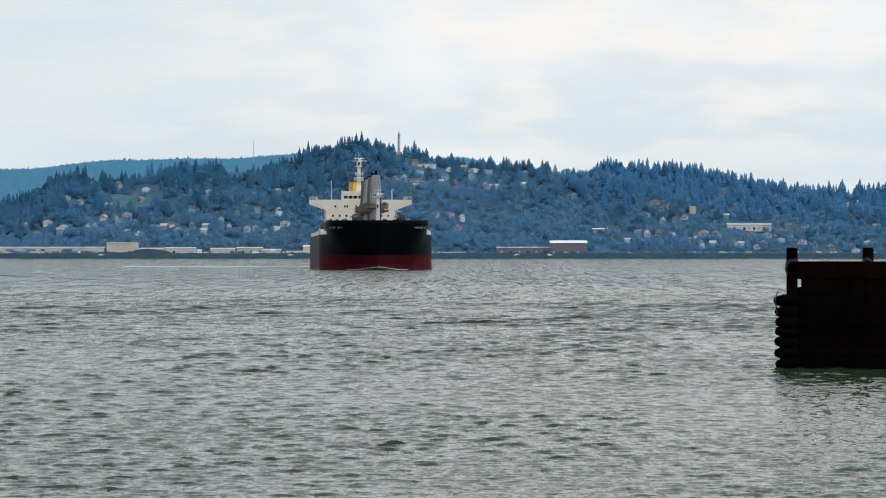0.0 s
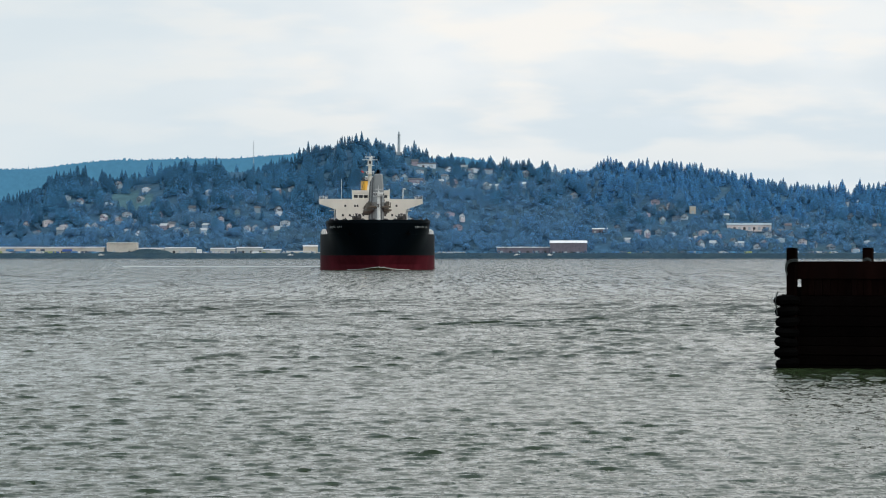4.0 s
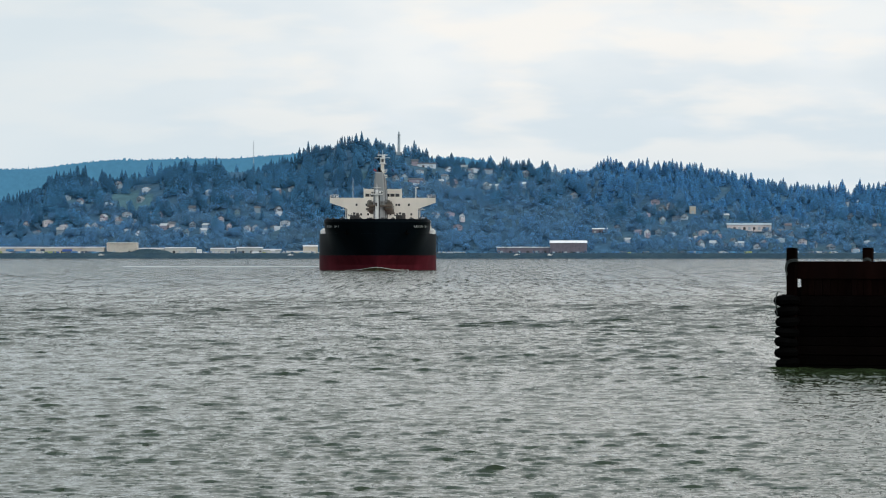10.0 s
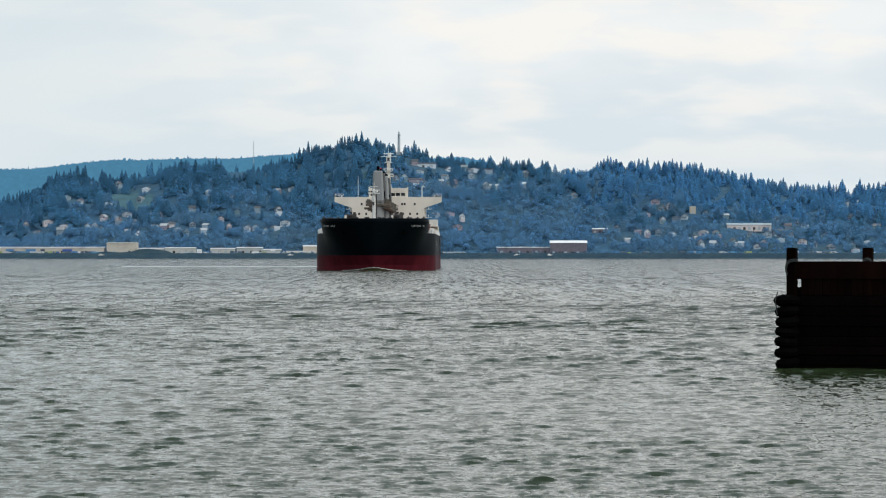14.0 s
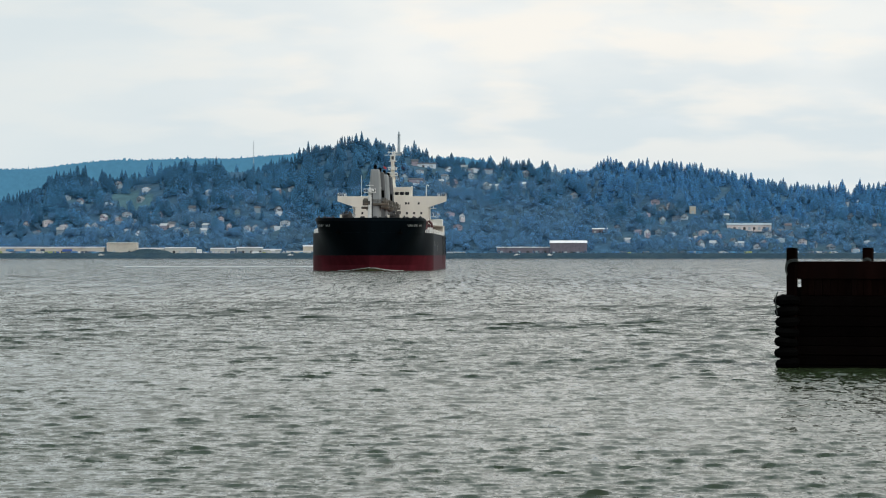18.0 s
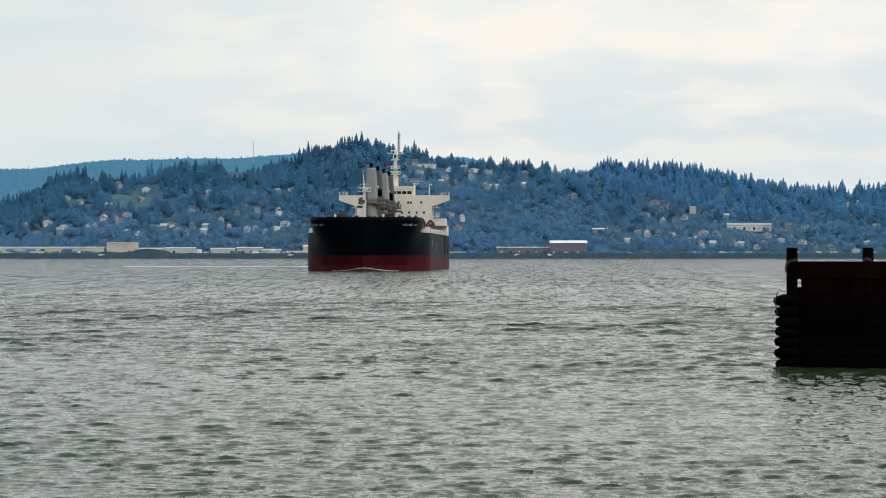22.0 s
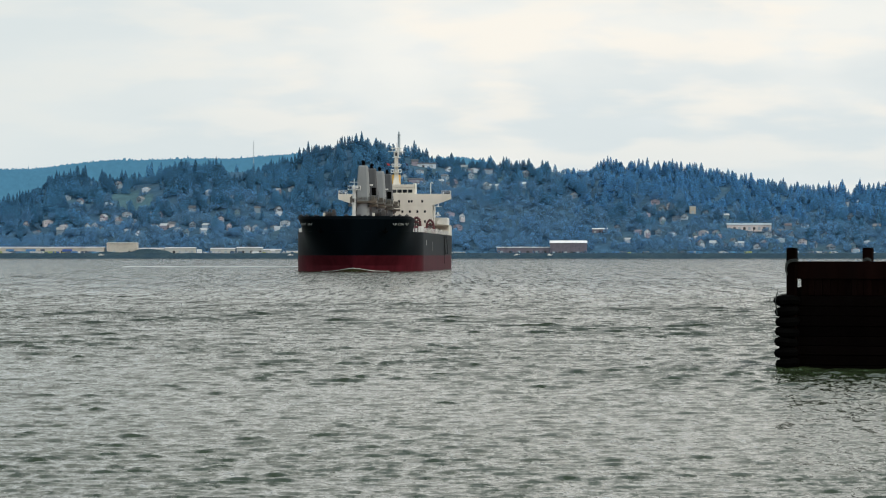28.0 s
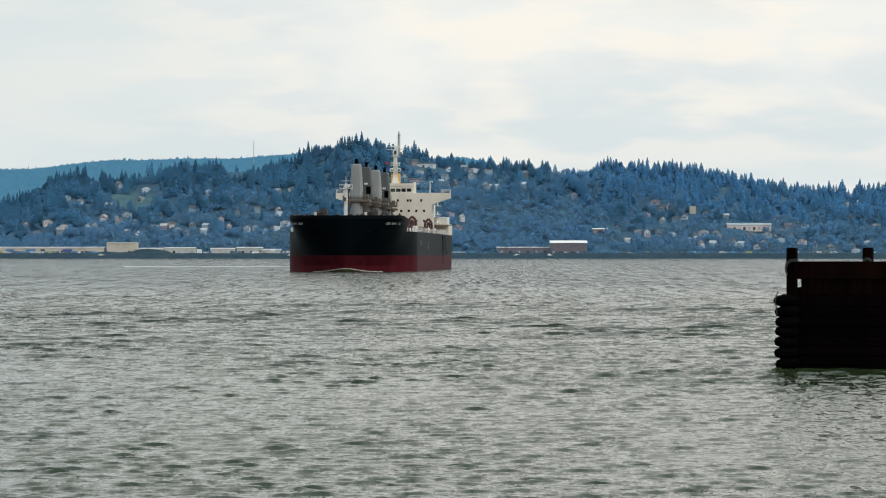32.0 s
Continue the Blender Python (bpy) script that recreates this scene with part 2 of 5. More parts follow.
CLOUD = cloud_material("cloud")
RIDGE = distance_material("hazed_far_forest", (0.072, 0.215, 0.335))
RIPPLE = water_material("river_water", 3.2, 10.0, 1.1, 1.4, 1.5)
RIPPLE_CROSS = water_material("river_water_cross", 3.6, 11.0, 1.1, 1.4, 1.5)
SLICK = water_material("slick_water", 0.8, 3.0, 0.25, 0.3, 0.0)
FOAM = surface("foam", (0.45, 0.48, 0.46), 0.9, size=1.5, spot=(0.16, 0.19, 0.18), spot_size=2.0, spot_from=0.5)
# Far-shore ground and tree colours: the blue of haze is mixed in.
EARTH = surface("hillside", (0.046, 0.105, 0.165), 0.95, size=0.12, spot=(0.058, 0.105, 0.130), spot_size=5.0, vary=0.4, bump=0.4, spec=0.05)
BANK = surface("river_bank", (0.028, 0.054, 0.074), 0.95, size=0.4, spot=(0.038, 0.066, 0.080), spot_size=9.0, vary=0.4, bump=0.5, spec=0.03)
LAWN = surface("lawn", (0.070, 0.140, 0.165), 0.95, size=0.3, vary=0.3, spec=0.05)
FIR = surface("hazed_fir_needles", (0.086, 0.246, 0.405), 0.9, size=0.5, vary=0.15, bump=0, island=0.06, by_object=0.1, spot=(0.058, 0.166, 0.280), spot_size=34.0, spot_from=0.48, spec=0.03, soft_leaf=0.94, see_through=0.5)
# paler, bluer copies: more haze painted into firs standing farther back
FIR_FAR = surface("hazed_far_fir_needles", (0.115, 0.320, 0.520), 0.9, size=0.5, vary=0.15, bump=0, by_object=0.12, spot=(0.105, 0.29, 0.47), spec=0.03, soft_leaf=0.94, see_through=0.5)
FIR_EAST = surface("hazed_east_fir_needles", (0.104, 0.304, 0.545), 0.9, size=0.5, vary=0.15, bump=0, island=0.06, by_object=0.1, spot=(0.084, 0.240, 0.410), spot_size=34.0, spec=0.03, soft_leaf=0.94, see_through=0.5)
LEAF = surface("hazed_spring_twigs", (0.134, 0.312, 0.515), 0.95, size=0.5, vary=0.2, bump=0, island=0.08, spot=(0.150, 0.290, 0.420), spot_size=40.0, spec=0.03, soft_leaf=0.92, see_through=0.55)
BARK = surface("bark", (0.07, 0.06, 0.055), 0.95, size=2.0)
HULL_BLACK = surface("black_hull_paint", (0.0016, 0.0036, 0.0055), 0.45, size=0.25, stretch=(1, 1, 0.25), vary=0.3, bump=0.02, spot=(0.0035, 0.007, 0.010), spot_size=3.0, spec=0.035)
HULL_RED = surface("red_boot_paint", (0.062, 0.009, 0.014), 0.4, size=0.5, stretch=(1, 1, 0.3), vary=0.3, bump=0.03, spot=(0.050, 0.008, 0.012), spot_size=5.0, spec=0.012)
CREAM = surface("cream_ship_paint", (0.64, 0.61, 0.53), 0.45, size=0.4, stretch=(1, 1, 0.3), vary=0.06, bump=0.02, spot=(0.54, 0.51, 0.44), spot_size=2.5)
WHITE = surface("white_ship_paint", (0.66, 0.66, 0.63), 0.45, size=0.8, vary=0.08, bump=0.02)
CRANE_GREY = surface("grey_crane_paint", (0.195, 0.21, 0.212), 0.5, size=0.5, stretch=(1, 1, 0.25), vary=0.12, bump=0.03, spot=(0.135, 0.135, 0.125), spot_size=3.0)
JIB_PAINT = surface("olive_jib_paint", (0.075, 0.072, 0.058), 0.6, size=0.8, vary=0.25, bump=0.05, spot=(0.10, 0.075, 0.05), spot_size=4.0)
NAME_PAINT = surface("weathered_white_lettering", (0.26, 0.275, 0.27), 0.6, size=1.0, vary=0.3)
DECK_RED = surface("red_oxide_deck_paint", (0.13, 0.022, 0.024), 0.6, size=0.8, vary=0.25, bump=0.05)
GRAB_RED = surface("dark_red_grab_paint", (0.075, 0.016, 0.018), 0.6, size=0.8, vary=0.35, bump=0.05)
CRANE_DARK = surface("dark_grey_crane_paint", (0.05, 0.056, 0.06), 0.5, size=0.5, stretch=(1, 1, 0.25), vary=0.12, bump=0.03, spot=(0.055, 0.055, 0.055), spot_size=3.0)
FUNNEL_GOLD = surface("golden_funnel_paint", (0.62, 0.33, 0.03), 0.45, size=0.6, vary=0.1, bump=0.02)
DARK = surface("dark_metal", (0.02, 0.022, 0.025), 0.5, size=2.0, vary=0.3)
RUST = surface("rusty_gear", (0.060, 0.054, 0.050), 0.7, size=2.5, vary=0.4)
GLASS = surface("dark_glass", (0.012, 0.016, 0.02), 0.08, size=2.0, vary=0.1, bump=0)
FLAG_RED = surface("red_flag_cloth", (0.5, 0.05, 0.05), 0.9, size=4.0)
FLAG_BLUE = surface("dark_blue_flag_cloth", (0.03, 0.03, 0.08), 0.9, size=4.0)
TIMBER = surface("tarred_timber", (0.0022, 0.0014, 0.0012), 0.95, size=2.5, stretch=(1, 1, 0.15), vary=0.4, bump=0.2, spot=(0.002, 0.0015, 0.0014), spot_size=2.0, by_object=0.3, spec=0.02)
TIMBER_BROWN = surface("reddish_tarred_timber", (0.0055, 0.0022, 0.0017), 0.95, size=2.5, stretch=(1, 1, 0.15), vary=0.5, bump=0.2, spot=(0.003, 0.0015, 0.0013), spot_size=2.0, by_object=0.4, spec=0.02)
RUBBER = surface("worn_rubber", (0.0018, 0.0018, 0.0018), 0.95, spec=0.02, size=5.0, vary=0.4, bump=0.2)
ROPE = surface("grey_green_rope", (0.022, 0.028, 0.026), 0.9, size=12.0, vary=0.4, bump=0.4)
# House colours are dimmed and blued, painting distance haze into the walls.
HOUSE_PAINT = palette("hazed_house_paint", ((0.56, 0.63, 0.69), (0.36, 0.45, 0.52), (0.15, 0.22, 0.29), (0.46, 0.53, 0.59), (0.52, 0.50, 0.52), (0.20, 0.28, 0.34), (0.32, 0.42, 0.50),
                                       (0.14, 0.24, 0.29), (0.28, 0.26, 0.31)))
ROOF_PAINT = palette("roof_shingle", ((0.10, 0.11, 0.12), (0.17, 0.18, 0.19), (0.12, 0.11, 0.12), (0.24, 0.26, 0.27), (0.07, 0.08, 0.09), (0.42, 0.45, 0.46)))
SHED_PAINT = palette("shed_cladding", ((0.44, 0.40, 0.32), (0.50, 0.50, 0.46), (0.40, 0.42, 0.41), (0.55, 0.53, 0.45)))
GREY_ROOF = surface("weathered_metal_roof", (0.62, 0.60, 0.60), 0.6, size=0.3, vary=0.2)
PALE_ROOF = surface("pale_metal_roof", (0.74, 0.75, 0.74), 0.5, size=0.4, vary=0.1)
BRICK = surface("brown_brick", (0.145, 0.135, 0.165), 0.85, size=1.5, vary=0.3)
TAN = surface("tan_cladding", (0.50, 0.46, 0.39), 0.7, size=0.5, vary=0.1)
APARTMENT = surface("pinkish_white_stucco", (0.58, 0.52, 0.50), 0.8, size=0.4, vary=0.15)
STONE = surface("pale_stone", (0.34, 0.40, 0.43), 0.8, size=0.5, vary=0.2)
BOX_BLUE = surface("blue_container_paint", (0.05, 0.20, 0.42), 0.6, size=0.8, vary=0.2)
BOX_NAVY = surface("deep_blue_container_paint", (0.035, 0.10, 0.36), 0.6, size=0.8, vary=0.2)
BOX_LIME = surface("lime_container_paint", (0.30, 0.38, 0.16), 0.6, size=0.8, vary=0.2)
BOX_DARK = surface("dark_container_paint", (0.05, 0.08, 0.12), 0.6, size=0.8, vary=0.2)
BOX_PAINT = palette("container_paint", ((0.05, 0.18, 0.38), (0.07, 0.24, 0.42), (0.55, 0.57, 0.58), (0.30, 0.34, 0.12), (0.07, 0.11, 0.16), (0.55, 0.56, 0.55)))


# ---- building blocks ----
def box(bm, x0, x1, y0, y1, z0, z1, bevel=0.0):
    c = Matrix.Translation(((x0 + x1) / 2, (y0 + y1) / 2, (z0 + z1) / 2)) @ Matrix.Diagonal((x1 - x0, y1 - y0, z1 - z0, 1))
    made = bmesh.ops.create_cube(bm, size=1.0, matrix=c)["verts"]
    if bevel:
        edges = {e for v in made for e in v.link_edges}
        bmesh.ops.bevel(bm, geom=list(edges), offset=bevel, segments=2, affect="EDGES", profile=0.5)
    return bm


def tube(bm, p, q, r0, r1=None, n=10):
    """A round or tapered bar from p to q."""
    p, q = Vector(p), Vector(q)
    turn = (q - p).to_track_quat("Z", "Y").to_matrix().to_4x4()
    bmesh.ops.create_cone(bm, cap_ends=True, segments=n, radius1=r0, radius2=r0 if r1 is None else r1, depth=(q - p).length,
                          matrix=Matrix.Translation((p + q) / 2) @ turn)
    return bm


def prism(bm, outline, axis, low, high):
    """The outline (pairs) drawn out along x, y or z."""
    def at(a, b, c):
        return {"x": (c, a, b), "y": (a, c, b), "z": (a, b, c)}[axis]
    first = [bm.verts.new(at(a, b, low)) for a, b in outline]
    last = [bm.verts.new(at(a, b, high)) for a, b in outline]
    bm.faces.new(first[::-1]), bm.faces.new(last)
    for i in range(len(outline)):
        j = (i + 1) % len(outline)
        bm.faces.new((first[i], first[j], last[j], last[i]))
    return bm


def shaped(name, bm, material, smooth=False, sharp=40):
    bmesh.ops.recalc_face_normals(bm, faces=bm.faces[:])
    me = bpy.data.meshes.new(name)
    bm.to_mesh(me)
    bm.free()
    for m in material if isinstance(material, (list, tuple)) else (material,):
        me.materials.append(m)
    if smooth:
        me.polygons.foreach_set("use_smooth", [True] * len(me.polygons))
        me.set_sharp_from_angle(angle=radians(sharp))
    return me


def part(name, bm, material, parent, label="", smooth=False, sharp=40):
    ob = new(name, shaped(name, bm, material, smooth, sharp))
    ob.parent = parent
    return tagged(ob, label)


def thing(name, m, label, category, group="", kind=""):
    ob = new(name)
    ob.empty_display_size = 0.5
    ob.matrix_basis = m
    return tagged(ob, label, category, group, kind)


def fresh():
    return bmesh.new()


def sheet(name, verts, faces, material, smooth=True):
    me = bpy.data.meshes.new(name)
    verts, faces = np.asarray(verts, dtype=np.float32), np.asarray(faces, dtype=np.int32)
    k = faces.shape[1]
    me.vertices.add(len(verts))
    me.vertices.foreach_set("co", verts.ravel())
    me.loops.add(faces.size)
    me.loops.foreach_set("vertex_index", faces.ravel())
    me.polygons.add(len(faces))
    me.polygons.foreach_set("loop_start", np.arange(0, faces.size, k, dtype=np.int32))
    me.update(calc_edges=True)
    me.polygons.foreach_set("use_smooth", np.full(len(faces), smooth))
    me.materials.append(material)
    return me


def grid_faces(rows, cols):
    i = np.arange(rows * cols).reshape(rows, cols)
    return np.stack([i[:-1, :-1], i[:-1, 1:], i[1:, 1:], i[1:, :-1]], -1).reshape(-1, 4)


# ---- sky, water and land ----
def sky_backdrop():
    bm = fresh()
    v = [bm.verts.new(p) for p in ((-4200, 0, -40), (4200, 0, -40), (4200, 0, 1500), (-4200, 0, 1500))]
    bm.faces.new(v)
    ob = new("backdrop_sky", shaped("backdrop_sky", bm, CLOUD))
    ob.matrix_basis = pose(0, 4940, 0)
    return tagged(ob, "pale grey and cream veil of drifting cloud", "sky", kind="structure")


WAVE_STEEP, WAVE_LONGEST = 0.052, 2.2


def wave_sheet(name, seed, heading, material, deep, label):
    """One train of wind waves, frozen: two of them slide through each other, and the higher crest is seen."""
    rng = np.random.default_rng(seed)
    far = [49.0]
    while far[-1] < 4400:
        y = far[-1]
        far.append(y + (y / 580 if y < 460 else min(y / 580 * (y / 460) ** 2.5, 60)))
    ys = np.concatenate([[-600, -300, -100, -20, 10, 25, 40], far, [4700]])
    # columns spread with the distance, fine in the open channel and coarse towards the sides
    side = [1.35]
    while side[-1] < 70:
        side.append(side[-1] * 1.16)
    us = np.concatenate([-np.array(side[::-1]), np.linspace(-1.32, 1.32, 380), side])
    U, Y = np.meshgrid(us, ys)
    X = np.clip(U * 0.138 * np.maximum(Y, 52), -5200, 5200)
    gap = np.gradient(ys)[:, None] + 0 * X
    H, push = np.zeros_like(X), np.zeros_like(X)
    for k in range(66):
        length = 0.2 * (WAVE_LONGEST / 0.2) ** ((k + rng.random()) / 66)
        way = heading + rng.normal(0, 0.34 if length < 1 else 0.24)
        size = WAVE_STEEP / 6.283 * length * (1 if length < 0.5 else (0.5 / length) ** 0.95)
        kx, ky, turn = math.cos(way) * 6.283 / length, math.sin(way) * 6.283 / length, rng.random() * 6.283
        # a train fades out where the sheet grows too coarse for it
        fade = np.clip((0.55 * length - gap) / (0.3 * length), 0, 1) * (np.abs(U) < 1.35)
        # and the longer ones run far out only
        if length > 0.9:
            fade = fade * np.interp(Y, (70, 260), (0.35, 1.6))
        H += size * fade * np.sin(kx * X + ky * Y + turn)
        push += size * fade * math.sin(way) * np.cos(kx * X + ky * Y + turn)
    # long flat troughs, short steep crests
    mean = H[300:500].std()
    H = 0.6 * H + 1.6 * np.maximum(H - 0.95 * mean, 0)
    # the wind has a longer run on the open river
    run = np.interp(Y, (50, 90, 180, 300, 430, 560), (0.48, 0.8, 1.38, 1.5, 0.95, 0.4))
    gust = 0.85 + 0.3 * np.sin(X / 7 + Y / 31 + seed) * np.sin(Y / 17 - X / 40) + 0.15 * np.sin(X / 2.7 - Y / 9 + seed)
    H = H * run * gust
    # crests draw together and lean forward
    Y = Y + 0.7 * push * run * gust - 1.5 * H
    Z = H - deep * np.interp(Y, (100, 500), (1, 40))
    ob = new(name, sheet(name, np.stack([X, Y, Z], -1).reshape(-1, 3), grid_faces(len(ys), len(us)), material))
    return tagged(ob, label, "water", kind="structure")


RIDGE_X = (-760, -650, -627, -595, -559, -527, -467, -443, -403, -379, -307, -243, -189, -143, -107, -67, -35, 13, 53, 93, 141, 197, 233, 293, 333, 381, 445, 509, 573, 627, 760)
RIDGE_Z = (50, 58, 66, 82, 106, 115, 106, 100, 110, 122, 122, 128, 144, 153, 156, 151, 142, 134, 132, 126, 122, 119, 126, 121, 123, 113, 98, 88, 85, 88, 82)


def height(x, y):
    """The land: a bank, a flat waterfront, then the hill up to its crest."""
    x, y = np.asarray(x, float), np.asarray(y, float)
    top = np.interp(x * 4560 / np.maximum(y, 4000), RIDGE_X, RIDGE_Z)
    bank = np.clip((y - 4000) / 22, 0, 1) * 6.5
    s = np.clip((y - 4085) / 475, 0, 1)
    rise = s ** 0.92
    roll = 5 * np.sin(x / 47 + 1) * np.sin(y / 61) + 3 * np.sin(x / 23 + y / 31)
    z = bank - 0.5 + (top - 6.5) * rise + roll * np.clip(s * 4, 0, 1) * np.clip((1.15 - s) * 4, 0, 1)
    return np.where(y > 4560, z - (y - 4560) * 0.35, z)


def ground_z(x, y):
    return float(height(x, y))


def land():
    xs = np.concatenate([[-5000, -3000, -1500], np.arange(-900, 901, 7.5), [1500, 3000, 5000]])
    ys = np.concatenate([np.arange(3998, 4090, 3), np.arange(4090, 4640, 8), [4700, 4800, 4935]])
    X, Y = np.meshgrid(xs, ys)
    Z = height(X, Y)
    Z[ys >= 4700] = 5
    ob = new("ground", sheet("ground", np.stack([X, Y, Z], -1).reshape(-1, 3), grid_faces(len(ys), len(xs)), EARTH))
    tagged(ob, "wooded hillside with grass, scrub and clearings over the river", "hill", kind="structure")
    # the river bank in front, rough and dark
    xs = np.arange(-900, 901, 4.0)
    ys = np.array([3996, 4000, 4004, 4009, 4014, 4019, 4024, 4030.0])
    X, Y = np.meshgrid(xs, ys)
    rng = np.random.default_rng(5)
    Z = height(X, Y) + 0.35 + rng.random(X.shape) * 0.9 * (Y > 4002)
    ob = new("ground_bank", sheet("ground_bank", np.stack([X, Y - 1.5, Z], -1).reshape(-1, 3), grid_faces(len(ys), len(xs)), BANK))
    tagged(ob, "dark grassy river bank along the far shore", "river bank", kind="structure")


FAR_X = (-1000, -690, -620, -550, -490, -420, -330, -260, -220, -150, -60, 20, 60, 140, 300, 500, 600, 720, 1000)
FAR_Z = (125, 132, 136, 143, 149, 149, 151, 154, 158, 150, 150, 152, 147, 120, 80, 60, 60, 60, 60)


def far_ridge():
    xs = np.arange(-1000, 1001, 1.3)
    rng = np.random.default_rng(8)
    top = np.interp(xs, FAR_X, FAR_Z) + rng.random(len(xs)) ** 2 * 3.6 + 2.2 * (rng.random(len(xs)) > 0.94) + 0.8 * np.sin(xs / 23)
    rows = [(4700 + 190 * s, s) for s in np.linspace(0, 1, 8)]
    V = np.array([[(x, y, -5 + (t + 5) * s ** 0.7 + (rng.random() * 3 if 0 < s < 1 else 0)) for x, t in zip(xs, top)] for y, s in rows])
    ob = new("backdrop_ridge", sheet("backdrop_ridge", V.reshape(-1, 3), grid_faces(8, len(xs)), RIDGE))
    tagged(ob, "forested ridge in the far distance, glowing in haze blue", "ridge", kind="structure")


backdrop = sky_backdrop()
water_a = wave_sheet("water", 3, radians(-82), RIPPLE, 0.0, "choppy grey-green river water reflecting an overcast sky")
water_b = wave_sheet("water_cross", 11, radians(-100), RIPPLE_CROSS, 0.004, "cross chop on the grey-green river water")
land()
far_ridge()


def fir_shape(rng, boughs=38, tall=1.0, wide=0.33, rings=5):
    """A fir: a dense ragged cone, with drooping boughs set unevenly round it and a thin spire."""
    V, F = [], []
    lean = rng.normal(0, 0.015, 2)
    bald = rng.uniform(0.02, 0.12)
    bulge = rng.uniform(0.5, 0.8)
    sides = 7
    for i in range(rings):
        s = bald + (0.93 - bald) * i / (rings - 1)
        for j in range(sides):
            a = (j + 0.5 * (i % 2)) * 2 * math.pi / sides
            r = wide * ((1 - s) ** bulge * rng.uniform(0.42, 0.78) + 0.015)
            V.append((lean[0] * s + math.cos(a) * r, lean[1] * s + math.sin(a) * r, s + rng.normal(0, 0.025)))
    for i in range(rings - 1):
        for j in range(sides):
            a, b = i * sides + j, i * sides + (j + 1) % sides
            F += [(a, b, b + sides), (a, b + sides, a + sides)]
    V.append((*lean, 1.04))
    F += [((rings - 1) * sides + j, (rings - 1) * sides + (j + 1) % sides, len(V) - 1) for j in range(sides)]
    for k in range(boughs):
        s = bald + (1 - bald) * (k + rng.random()) / boughs
        a = k * 2.399 + rng.normal(0, 0.4)
        r = wide * ((1 - s) ** bulge * (0.75 + 0.5 * rng.random()) + 0.06)
        drop, hang = r * (0.2 + 0.3 * rng.random()), 0.03 + 0.04 * rng.random() * (1.2 - s)
        c, d, w = math.cos(a), math.sin(a), r * (0.2 + 0.22 * rng.random())
        x, y = lean * s
        base = len(V)
        V += [(x, y, s + 0.05 * (1 - s) + 0.012), (x + c * r, y + d * r, s - drop),
              (x + c * r * 0.55 - d * w, y + d * r * 0.55 + c * w, s - drop * 0.5 - hang), (x + c * r * 0.55 + d * w, y + d * r * 0.55 - c * w, s - drop * 0.5 - hang)]
        F += [(base, base + 2, base + 1), (base, base + 1, base + 3)]
    return np.array(V) * tall, np.array(F)


def leafy_shape(rng, twigs=70, lobes=2):
    """A broad tree of height one: lumpy lobes of fine twigs, frayed at the rim, over a short trunk."""
    V, F = [(0.02, 0, 0), (-0.02, 0.015, 0), (-0.01, -0.02, 0), (0, 0, 0.6)], [(0, 1, 3), (1, 2, 3), (2, 0, 3)]
    mids = [(rng.normal(0, 0.15, 3) * (1, 1, 0.8) + (0, 0, 0.55), rng.uniform(0.2, 0.3)) for k in range(lobes)]
    for mid, wide in mids:
        base = len(V)
        for q in LUMP_V:
            V.append(tuple(mid + q * wide * rng.uniform(0.5, 0.85) * (1, 1, 1.15)))
        F += [tuple(base + i for i in f) for f in LUMP_F]
    for k in range(twigs):
        mid, wide = mids[k % lobes]
        d = rng.normal(0, 1, 3)
        c = mid + d / np.linalg.norm(d) * wide * rng.uniform(0.5, 1.15)
        c[2] = max(c[2], 0.12)
        base = len(V)
        for q in rng.normal(0, 1, (3, 3)):
            V.append(tuple(c + q / np.linalg.norm(q) * rng.uniform(0.05, 0.12) * (1, 1, 1.25)))
        F.append((base, base + 1, base + 2))
    return np.array(V), np.array(F)


def lump():
    bm = fresh()
    bmesh.ops.create_icosphere(bm, subdivisions=1, radius=1.0)
    v, f = np.array([p.co[:] for p in bm.verts]), [tuple(p.index for p in q.verts) for q in bm.faces]
    bm.free()
    return v, f


LUMP_V, LUMP_F = lump()


def grove(name, shapes, places, material, label):
    """A wood in one mesh: every row is x, y, z, height, turn and girth."""
    V, F, at = [], [], 0
    for i, (x, y, z, h, a, g) in enumerate(places):
        v, f = shapes[i % len(shapes)]
        c, s = math.cos(a), math.sin(a)
        w = np.stack([(v[:, 0] * c - v[:, 1] * s) * h * g + x, (v[:, 0] * s + v[:, 1] * c) * h * g + y, v[:, 2] * h + z], -1)
        V.append(w)
        F.append(f + at)
        at += len(v)
    ob = new(name, sheet(name, np.concatenate(V), np.concatenate(F), material, False))
    return tagged(ob, label, "trees", kind="stuff")


# ---- the ship: y runs aft from the stem, x to port, z up from the waterline ----
BEAM = 16.13


def hull_stem(z):
    return -4.5 * min(1.0, max(0.0, (z - 1) / 12)) ** 1.2


def sheer(y):
    """How far the forecastle's rim falls towards its after end."""
    return 0.55 * ease(min(1.0, max(0.0, (y - 2) / 9)))


def ease(f):
    return f * f * (3 - 2 * f)


